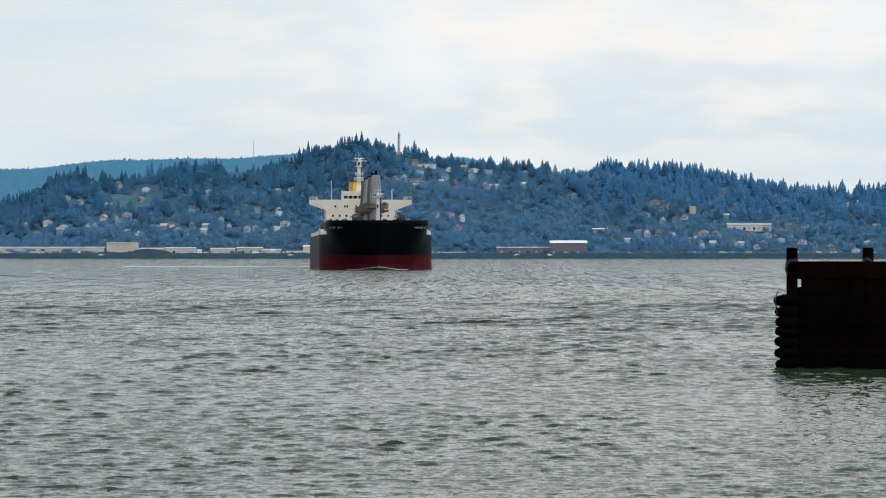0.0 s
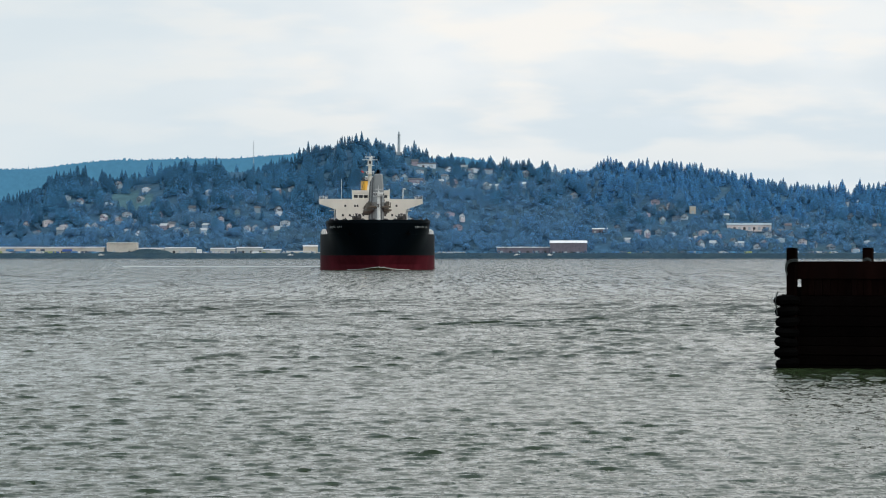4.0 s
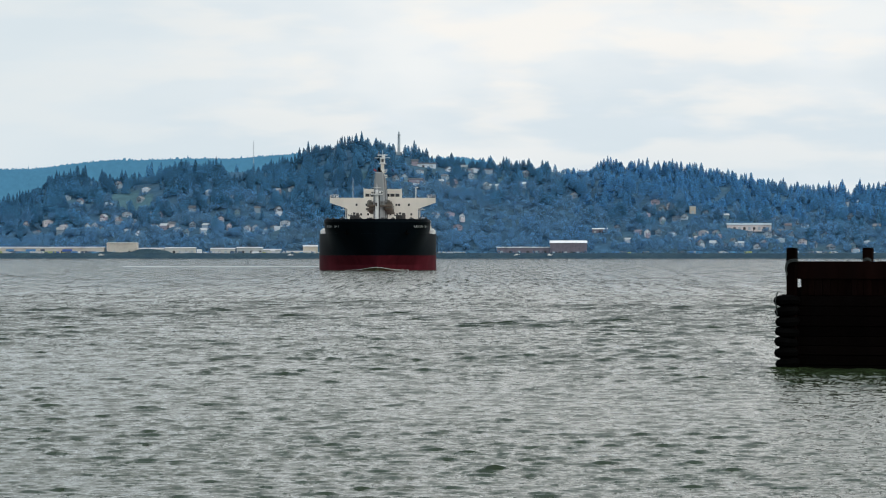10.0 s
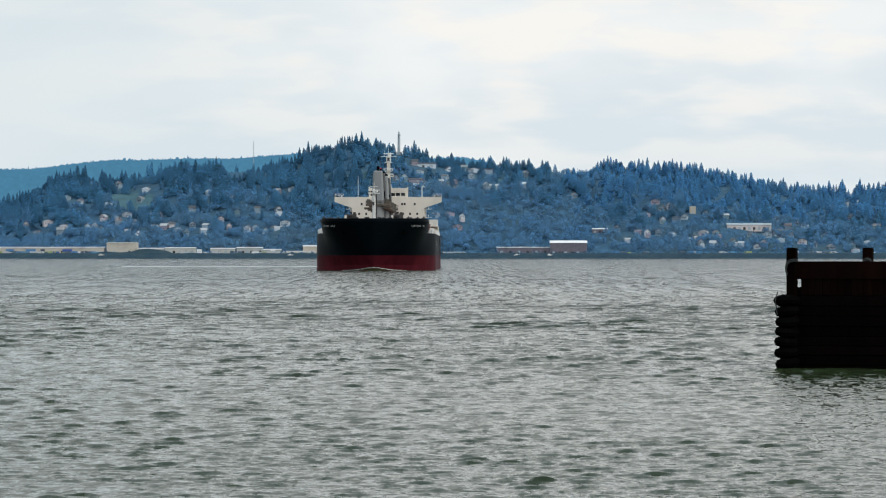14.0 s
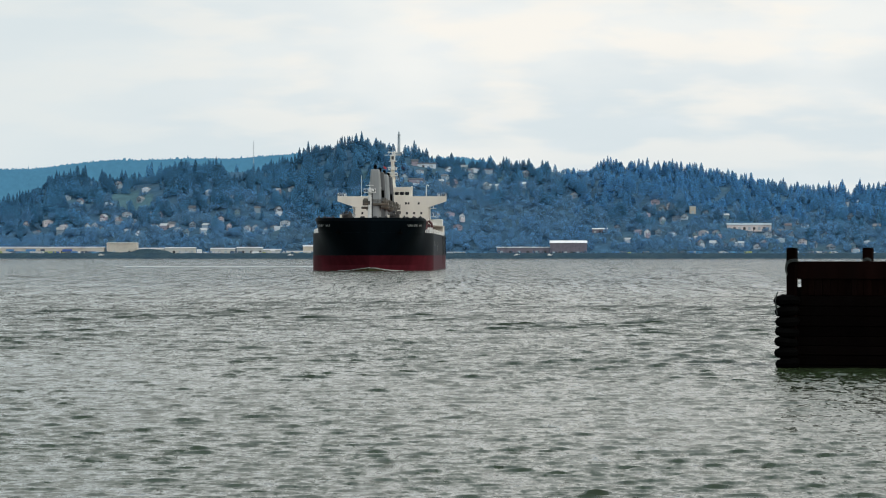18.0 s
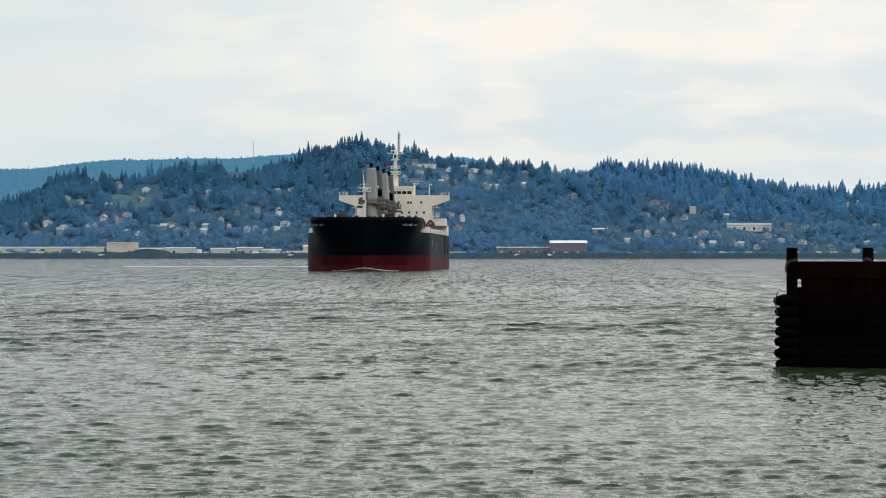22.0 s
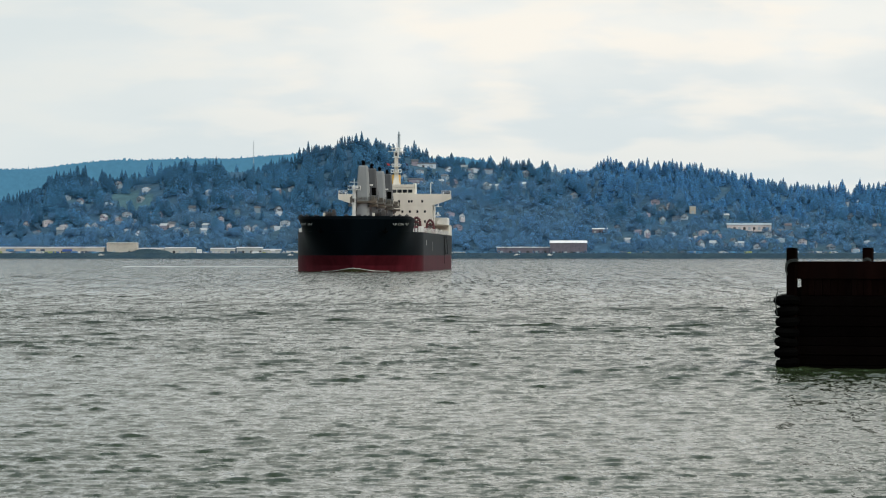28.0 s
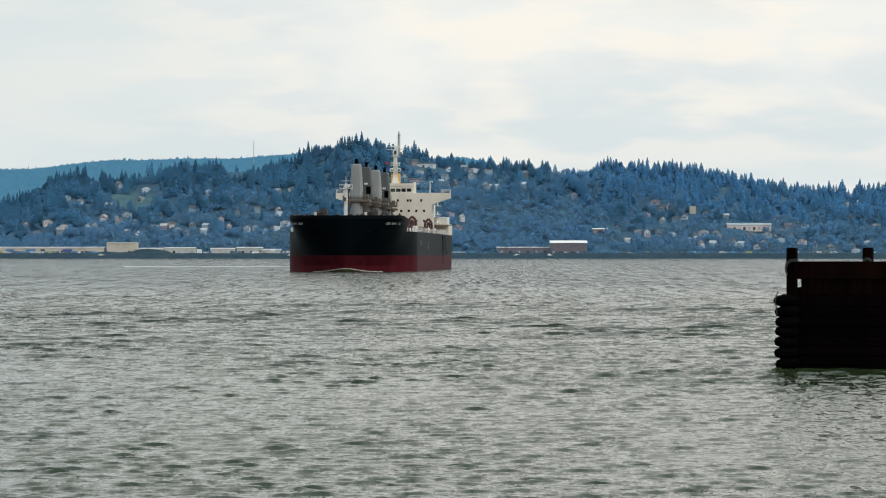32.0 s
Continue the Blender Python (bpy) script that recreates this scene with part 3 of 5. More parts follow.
def hull_half(y, z):
    """Half the hull's breadth at y metres aft and z metres over the water: a wedge below, flared to a blunt forecastle above."""
    high = min(1.0, max(0.0, (z - 1) / 12))
    stem = hull_stem(z)
    s = min(1.0, max(0.0, (y - stem) / (23 - stem)))
    low = BEAM * (1 - (1 - s) ** 1.5) ** 0.85
    s = min(1.0, max(0.0, (y - stem) / (12 - stem)))
    top = 14.4 * (1 - (1 - s) ** 4) ** 0.5 + (BEAM - 14.4) * ease(min(1.0, max(0.0, (y - 11) / 13)))
    b = low + (top - low) * high
    if y > 160:
        b *= 1 - (0.62 if z < 1 else 0.62 - 0.05 * min(z, 10)) * ((y - 160) / 27) ** 2
    return b


def hull_skin(levels, end):
    """The plating between two heights, both sides, from the stem to y = end."""
    bm = fresh()
    rows = []
    for z in levels:
        stem = hull_stem(z)
        bow = [stem + (min(23, end) - stem) * (i / 44) ** 1.7 for i in range(45)]
        ys = bow + [y for y in (24, 25.5, 28, 45, 80, 115, 148, 160, 165, 170, 175, 180, 184, 187) if y <= end]
        right = [(hull_half(y, z), y, z) for y in ys]
        left = [(-x, y, zz) for x, y, zz in right[:0:-1]]
        rows.append([bm.verts.new(p) for p in left + right])
    for low, high in zip(rows, rows[1:]):
        for i in range(len(low) - 1):
            bm.faces.new((low[i], low[i + 1], high[i + 1], high[i]))
        bm.faces.new((low[-1], low[0], high[0], high[-1]))
    return bm, rows


def capped(levels, end, top=True):
    bm, rows = hull_skin(levels, end)
    for row in ([rows[0], rows[-1]] if top else [rows[0]]):
        bm.faces.new(row)
    return bm


def window_plate(x, z, w, h, y, parent, name="porthole"):
    part(name, box(fresh(), x - w / 2, x + w / 2, y - 0.04, y + 0.1, z - h / 2, z + h / 2, 0.03), GLASS, parent)


def rail(bm, points, z, tall=1.1, gap=1.6):
    """A guard rail: posts and three bars along the points."""
    for (x0, y0), (x1, y1) in zip(points, points[1:]):
        n = max(1, round(math.hypot(x1 - x0, y1 - y0) / gap))
        for i in range(n + 1):
            x, y = x0 + (x1 - x0) * i / n, y0 + (y1 - y0) * i / n
            tube(bm, (x, y, z), (x, y, z + tall), 0.05, n=5)
        for h in (0.4, 0.75, 1.1):
            tube(bm, (x0, y0, z + h * tall / 1.1), (x1, y1, z + h * tall / 1.1), 0.04, n=5)
    return bm


def letter(char, size, m, parent):
    curve = bpy.data.curves.new("letter", "FONT")
    curve.body, curve.size, curve.extrude, curve.align_x = char, size, 0.02, "CENTER"
    carrier = new("letter_carrier", curve)
    bpy.context.view_layer.update()
    me = bpy.data.meshes.new_from_object(carrier.evaluated_get(bpy.context.evaluated_depsgraph_get()))
    bpy.data.objects.remove(carrier)
    bpy.data.curves.remove(curve)
    me.materials.clear()
    me.materials.append(NAME_PAINT)
    ob = new("letter", me)
    ob.parent, ob.matrix_basis = parent, m
    return ob


def ship_name(ship, word, z, tall, side):
    """The white name round the bow, letter by letter on the curved plating."""
    y, along = -0.9, []
    for i in range(len(word)):
        along.append(y)
        b0, b1 = hull_half(y, z), hull_half(y + 0.1, z)
        y += 0.66 / math.hypot(1, (b1 - b0) / 0.1)
    for i, char in enumerate(word):
        y = along[i] if side > 0 else along[len(word) - 1 - i]
        if char == " ":
            continue
        b, b1 = hull_half(y, z + tall / 2), hull_half(y + 0.2, z + tall / 2)
        t = Vector(((b1 - b) * side, 0.2, 0)).normalized() * side
        out = Vector((t.y, -t.x, 0))
        spot = Vector((b * side, y, z)) + out * 0.09
        m = Matrix(((t.x, 0, out.x, spot.x), (t.y, 0, out.y, spot.y), (0, 1, 0, spot.z), (0, 0, 0, 1)))
        letter(char, tall * 1.38, m, ship)


def deck_crane(ship, y, paint):
    """A grey slewing crane with its twin-legged jib laid down aft."""
    x = 0.33
    base = part("crane_pedestal", tube(fresh(), (x, y, 9.6), (x, y, 17.6), 1.6, 1.6, 20), paint, ship, "round grey crane pedestal", True)
    bm = tube(fresh(), (x, y, 17.3), (x, y, 17.9), 1.9, 1.9, 20)
    box(bm, x - 3.3, x + 3.5, y - 2.1, y + 2.2, 17.45, 18.05, 0.08)
    box(bm, x - 3.7, x - 1.5, y - 1.3, y + 1.4, 16.5, 17.1, 0.1)
    box(bm, x + 1.5, x + 3.7, y - 1.3, y + 1.4, 16.5, 17.1, 0.1)
    part("slew_platform", bm, JIB_PAINT, base, "", True)
    bm = fresh()
    rows = []
    for z, w, d in ((18.05, 1.66, 1.75), (19.4, 1.64, 1.72), (24.0, 1.40, 1.42), (26.8, 1.18, 1.18), (27.1, 1.0, 1.0)):
        c = min(w, d) * 0.3
        rows.append([bm.verts.new((x + px, y + py, z)) for px, py in
                     ((-w + c, -d), (w - c, -d), (w, -d + c), (w, d - c), (w - c, d), (-w + c, d), (-w, d - c), (-w, -d + c))])
    for low, high in zip(rows, rows[1:]):
        for i in range(8):
            bm.faces.new((low[i], low[(i + 1) % 8], high[(i + 1) % 8], high[i]))
    bm.faces.new(rows[0][::-1]), bm.faces.new(rows[-1])
    tower = part("crane_tower", bm, paint, ship, "tapered grey crane tower")
    bm = tube(fresh(), (x, y, 27.1), (x, y, 27.8), 0.42, 0.36, 10)
    tube(bm, (x, y, 27.5), (x, y, 27.95), 0.36, 0.48, 10)
    tube(bm, (x, y, 27.95), (x, y, 28.4), 0.48, 0.3, 10)
    part("sheave_head", bm, RUBBER, tower, "dark sheave head")
    if paint is CRANE_DARK:
        part("machinery_grille", box(fresh(), x + 0.1, x + 1.25, y - 1.68, y - 1.5, 19.0, 22.0, 0.03), RUBBER, tower, "black machinery opening")
        part("tower_mark", box(fresh(), x - 0.45, x + 0.45, y - 1.7, y - 1.45, 22.5, 22.9), WHITE, tower)
    part("tower_door", box(fresh(), x + 1.6, x + 1.74, y - 0.4, y + 0.4, 18.1, 20.0), DARK, tower)
    bm = fresh()
    for side in (-1, 1):
        tube(bm, (x + side * 2.55, y - 0.6, 18.7), (x + side * 0.7, y + 25.5, 18.4), 0.52, 0.34, 8)
        box(bm, x + side * 2.55 - 0.5, x + side * 2.55 + 0.5, y - 1.2, y + 0.4, 17.6, 19.3, 0.08)
    for k in range(5):
        f = (k + 1) / 6
        w = 2.55 - 1.85 * f
        tube(bm, (x - w, y + 26 * f, 18.55), (x + w, y + 26 * f, 18.55), 0.2, n=6)
    part("jib", bm, JIB_PAINT, ship, "olive-brown twin-legged crane jib")
    bm = fresh()
    for side in (-0.35, 0.35):
        tube(bm, (x + side, y + 0.6, 27.6), (x + side, y + 25.2, 18.8), 0.05, n=5)
    part("hoist_wire", bm, DARK, ship)
    part("hook_block", box(box(fresh(), x - 0.35, x + 0.35, y + 25.0, y + 25.8, 15.9, 17.6, 0.1), x - 0.12, x + 0.12, y + 25.3, y + 25.5, 17.5, 18.5), RUST, ship)
    bm = rail(fresh(), ((x - 3.25, y + 2.0), (x - 3.25, y - 2.0), (x + 3.45, y - 2.0), (x + 3.45, y + 2.0)), 18.05, 0.9, 1.0)
    part("platform_rail", bm, JIB_PAINT, ship)


def hatch(ship, y0, y1):
    bm = fresh()
    box(bm, -9.5, 9.5, y0, y1, 9.6, 11.2)
    coaming = part("hatch_coaming", bm, DECK_RED, ship, "red oxide hatch coaming")
    for k in range(4):
        a, b = y0 + (y1 - y0) * k / 4, y0 + (y1 - y0) * (k + 1) / 4
        part("hatch_cover", prism(fresh(), ((a + 0.06, 11.2), (b - 0.06, 11.2), (b - 0.06, 11.9), ((a + b) / 2, 12.15), (a + 0.06, 11.9)), "x", -9.8, 9.8), DECK_RED, coaming)


def grab(ship, x, y):
    """A red cargo grab stowed upright on deck in its arched frame."""
    bm = fresh()
    for side in (-1.1, 1.1):
        tube(bm, (x + side, y, 9.7), (x + side * 0.82, y, 13.3), 0.4, 0.34, 8)
        tube(bm, (x + side * 0.82, y, 13.3), (x, y, 14.3), 0.34, 0.3, 8)
    box(bm, x - 1.5, x + 1.5, y - 0.8, y + 0.8, 9.7, 10.9, 0.1)
    box(bm, x - 0.9, x + 0.9, y - 0.25, y + 0.25, 12.6, 12.95, 0.05)
    box(bm, x - 2.6, x + 2.6, y + 0.9, y + 2.0, 9.7, 11.4, 0.1)
    frame_part = part("grab_frame", bm, GRAB_RED, ship, "red arched stowage frame")
    bm = tube(fresh(), (x - 0.45, y, 10.9), (x - 0.15, y, 13.4), 0.33, 0.2, 8)
    tube(bm, (x + 0.45, y, 10.9), (x + 0.15, y, 13.4), 0.33, 0.2, 8)
    part("grab_bucket", bm, DARK, frame_part)


def cargo_ship():
    ship = thing("bulk_carrier", pose(0, 0, 0), "black and red bulk carrier with cream bridge and grey cranes", "ship")
    part("boot_topping", capped((-3.0, 0.0, 1.5, 3.0, 4.0), 187), HULL_RED, ship, "dull red underwater hull paint showing over the water", True, 9)
    part("hull", capped((4.004, 5.2, 6.5, 7.8, 9.0, 9.9), 187), HULL_BLACK, ship, "glossy black steel hull", True, 9)
    part("forecastle", capped((9.904, 11.0, 12.0, 13.0), 13.0), HULL_BLACK, ship, "black raised forecastle", True, 9)
    bm, rows = hull_skin((13.0, 13.3, 13.62), 12.2)
    for v in bm.verts:
        if v.co.z > 13.1:
            v.co.z -= sheer(v.co.y) * (v.co.z - 13.0) / 0.62
    part("bulwark", bm, HULL_BLACK, ship, "", True)
    bm = fresh()
    for k in range(46):
        y = hull_stem(13.6) + (12.2 - hull_stem(13.6)) * (k / 45) ** 2
        at = (hull_half(y, 13.6), y, 13.65 - sheer(y))
        if k:
            for side in (-1, 1):
                tube(bm, (side * was[0], was[1], was[2]), (side * at[0], at[1], at[2]), 0.13, n=6)
        was = at
    part("bulwark_cap", bm, HULL_BLACK, ship)
    # main deck and its edges
    part("main_deck", prism(fresh(), ((-15.6, 24), (15.6, 24), (15.6, 150), (13.5, 182), (-13.5, 182), (-15.6, 150)), "z", 9.91, 9.95), DECK_RED, ship, "red oxide main deck")
    for side in (-1, 1):
        bm = rail(fresh(), ((side * 15.9, 28), (side * 15.95, 148)), 9.95, 1.1, 2.4)
        part("guard_rail", bm, WHITE, ship, "white guard rail")
        for y in (14.5, 17, 19.5, 22):
            b = hull_half(y, 9.9) - 0.5
            part("bitt", tube(tube(fresh(), (side * b, y, 9.9), (side * b, y, 10.9), 0.28, 0.28, 8), (side * b, y + 0.9, 9.9), (side * b, y + 0.9, 10.9), 0.28, 0.28, 8), WHITE, ship)
        part("bulwark_side", prism(fresh(), ((side * 13.6, 13.2), (side * 14.3, 13.2), (side * 15.9, 23.5), (side * 15.5, 23.5)), "z", 9.9, 9.96), HULL_BLACK, ship)
        for k in range(9):
            y = 33 + k * 12.6
            part("deck_vent", tube(tube(fresh(), (side * 13.6, y, 9.9), (side * 13.6, y, 11.1), 0.32, 0.32, 9), (side * 13.6, y, 11.1), (side * 13.6, y, 11.6), 0.6, 0.5, 9), CREAM if k % 3 else DECK_RED, ship)
        for k in range(4):
            part("deck_locker", box(fresh(), side * 14.2 - 0.8, side * 14.2 + 0.8, 50 + k * 24, 52.4 + k * 24, 9.9, 11.5, 0.08), RUST if k % 2 else DECK_RED, ship)
    for k in range(5):
        hatch(ship, 14.5 if k == 0 else 1.5 + 30 * k, 24 if k == 0 else 23.5 + 30 * k)
    for k in range(4):
        deck_crane(ship, 27 + 28.6 * k, CRANE_DARK if k % 2 else CRANE_GREY)
    grab(ship, 12.0, 60), grab(ship, 12.0, 122), grab(ship, -12.2, 128), grab(ship, -12.8, 40), grab(ship, -12.6, 88), grab(ship, -12.9, 54), grab(ship, -12.4, 70), grab(ship, -12.6, 108)
    for side in (-1, 1):
        winch = part("mooring_winch", box(tube(fresh(), (side * 13.4 - 0.9, 29.5, 10.9), (side * 13.4 + 0.9, 29.5, 10.9), 0.55, 0.55, 12), side * 13.4 - 1.1, side * 13.4 + 1.1, 28.8, 30.2, 9.95, 10.5), GRAB_RED, ship, "dark red mooring winch")
        part("winch_motor", box(fresh(), side * 14.9 - 0.4, side * 14.9 + 0.4, 28.9, 30.1, 9.95, 11.5, 0.06), WHITE, winch, "white motor box")
        for y in (25.2, 26.6, 32.4, 34.6):
            part("deck_box", box(fresh(), side * 15.1 - 0.45, side * 15.1 + 0.45, y, y + 0.8, 9.95, 11.2 + 0.3 * (y > 30), 0.05), WHITE if y < 33 else GRAB_RED, ship)
        bm = fresh()
        for y in (31.0, 33.6):
            tube(bm, (side * 12.6, y, 9.95), (side * 12.9, y, 13.0), 0.28, 0.24, 8)
        tube(bm, (side * 12.9, 31.0, 13.0), (side * 12.9, 33.6, 13.0), 0.24, n=8)
        tube(bm, (side * 12.9, 32.3, 13.0), (side * 14.6, 32.3, 12.4), 0.2, 0.14, 8)
        part("deck_davit", bm, GRAB_RED, ship, "dark red deck davit")
    # forecastle gear
    bm = tube(fresh(), (0, 2.5, 13.0), (0, 2.5, 20.4), 0.56, 0.42, 14)
    mast = part("foremast", bm, WHITE, ship, "cream foremast with a lamp platform", True)
    part("mast_platform", box(box(fresh(), -1.5, 1.5, 1.7, 3.3, 20.3, 20.45), -0.3, 0.3, 2.2, 2.8, 20.45, 21.6, 0.08), WHITE, mast)
    part("platform_rail", rail(fresh(), ((-1.5, 1.7), (1.5, 1.7), (1.5, 3.3), (-1.5, 3.3), (-1.5, 1.7)), 20.45, 0.9, 0.9), WHITE, mast)
    part("mast_pole", tube(fresh(), (0, 2.5, 21.6), (0, 2.5, 23.3), 0.1, 0.05, 6), WHITE, mast)
    for lx in (-1.3, -0.7, 0.75, 1.3):
        part("mast_lamp", tube(fresh(), (lx, 1.75, 20.9), (lx, 1.5, 20.9), 0.14, 0.24, 8), DARK, mast)
    part("mast_yard", box(fresh(), -1.1, 1.1, 2.42, 2.58, 22.2, 22.32), WHITE, mast)
    part("mast_ladder", box(fresh(), 0.5, 0.8, 1.95, 2.05, 13.2, 20.3), DARK, mast)
    part("mast_lamp", tube(fresh(), (-0.15, 1.85, 17.2), (-0.15, 1.85, 18.2), 0.22, 0.3, 8), RUST, mast)
    part("mast_horn", tube(fresh(), (0.9, 1.9, 21.0), (0.9, 1.1, 21.0), 0.12, 0.32, 8), WHITE, mast)
    for side in (-1, 1):
        bm = tube(fresh(), (side * 6.2 - 1.5, 4.2, 14.4), (side * 6.2 + 1.5, 4.2, 14.4), 0.5, 0.5, 12)
        for k, r in ((-1.45, 0.75), (-0.75, 1.0), (-0.1, 1.0), (0.55, 0.85), (1.4, 0.7)):
            tube(bm, (side * 6.2 + k - 0.08, 4.2, 14.4), (side * 6.2 + k + 0.08, 4.2, 14.4), r, r, 14)
        box(bm, side * 6.2 - 1.6, side * 6.2 + 1.6, 3.2, 5.2, 13.0, 13.9)
        box(bm, side * 6.2 + 0.6, side * 6.2 + 1.3, 3.7, 4.7, 13.9, 15.5, 0.1)
        winch = part("windlass", bm, RUST, ship, "rusty brown anchor windlass")
        part("brake_stand", tube(tube(fresh(), (side * 6.2 + 0.3, 3.4, 13.0), (side * 6.2 + 0.1, 3.6, 15.6), 0.14, 0.1, 7), (side * 6.2 - 0.25, 3.6, 15.4), (side * 6.2 + 0.4, 3.6, 15.4), 0.22, 0.22, 8), DARK, winch)
        part("control_box", box(fresh(), side * 6.2 - 1.7, side * 6.2 - 1.1, 3.0, 3.5, 13.0, 14.6, 0.05), CREAM, winch)
        for k, at in enumerate((4.4, 9.2, 11.6, 13.2)):
            y = min((q * 0.1 for q in range(-30, 120)), key=lambda q: abs(hull_half(q, 13.85) - at))
            part("roller_fairlead", box(tube(fresh(), (side * at, y + 0.2, 13.6), (side * at, y + 0.2, 14.2 + 0.1 * (k % 2)), 0.22, 0.18, 8), side * at - 0.5, side * at + 0.5, y, y + 0.5, 13.6, 14.0, 0.05), DARK, ship)
        y = -1.3
        b, b1 = hull_half(y, 10.4), hull_half(y + 0.2, 10.4)
        t = Vector((side * (b1 - b), 0.2, 0)).normalized()
        c = Vector((side * b, y, 10.4)) + Vector((t.y * side, -abs(t.x), 0)) * 0.12
        bm = tube(fresh(), c + Vector((0, 0, 0.9)), c + Vector((0, 0, -0.6)), 0.16, 0.2, 8)
        tube(bm, c - t * 0.8 + Vector((0, 0, -0.3)), c + Vector((0, 0, -0.75)), 0.12, 0.24, 8)
        tube(bm, c + t * 0.8 + Vector((0, 0, -0.3)), c + Vector((0, 0, -0.75)), 0.12, 0.24, 8)
        part("anchor", bm, RUBBER, ship, "black stockless anchor in its hawse pipe")
        for k in range(3):
            bx = side * (2.4 + 3.6 * k)
            part("bollard", tube(fresh(), (bx, 7.5, 13.0), (bx, 7.5, 14.15), 0.3, 0.36, 9), RUST if k == 1 else DARK, ship)
        part("fairlead", box(fresh(), side * 1.6 - 0.5, side * 1.6 + 0.5, -2.7, -2.1, 13.75, 14.15, 0.1), DARK, ship)
    part("jackstaff", tube(fresh(), (0, -2.6, 13.8), (0, -2.6, 15.4), 0.06, 0.04, 5), WHITE, ship)
    part("stem_lamp", box(fresh(), -0.25, 0.25, -3.95, -3.6, 13.2, 13.6, 0.05), WHITE, ship)
    ship_name(ship, "ORIENT SKY", 11.5, 0.78, 1)
    ship_name(ship, "ORIENT SKY", 11.5, 0.78, -1)
    bridge(ship)
    # draught marks and the ladder over the port side
    for k in range(5):
        part("draught_mark", box(fresh(), BEAM + 0.01, BEAM + 0.04, 62, 62.35, 5.4 + 0.5 * k, 5.65 + 0.5 * k), WHITE, ship)
    part("tug_mark", box(fresh(), BEAM + 0.01, BEAM + 0.04, 34, 34.6, 6.6, 8.0), WHITE, ship)
    bm = fresh()
    for off in (0.15, 0.85):
        tube(bm, (BEAM + off, 117, 9.9), (BEAM + off, 124, 4.4), 0.1, n=6)
    for k in range(16):
        f = (k + 0.5) / 16
        box(bm, BEAM + 0.15, BEAM + 0.85, 117 + 7 * f - 0.15, 117 + 7 * f + 0.15, 9.9 - 5.5 * f - 0.03, 9.9 - 5.5 * f + 0.03)
    part("boarding_ladder", bm, DARK, ship, "dark boarding ladder hung over the port side")
    bm = fresh()
    for off in (-0.25, 0.25):
        tube(bm, (BEAM + 0.12, 120 + off, 9.9), (BEAM + 0.12, 120 + off, 1.6), 0.05, n=5)
    for k in range(22):
        box(bm, BEAM + 0.06, BEAM + 0.2, 119.72, 120.28, 1.7 + 0.37 * k, 1.78 + 0.37 * k)
    part("rope_ladder", bm, DARK, ship)
    return ship


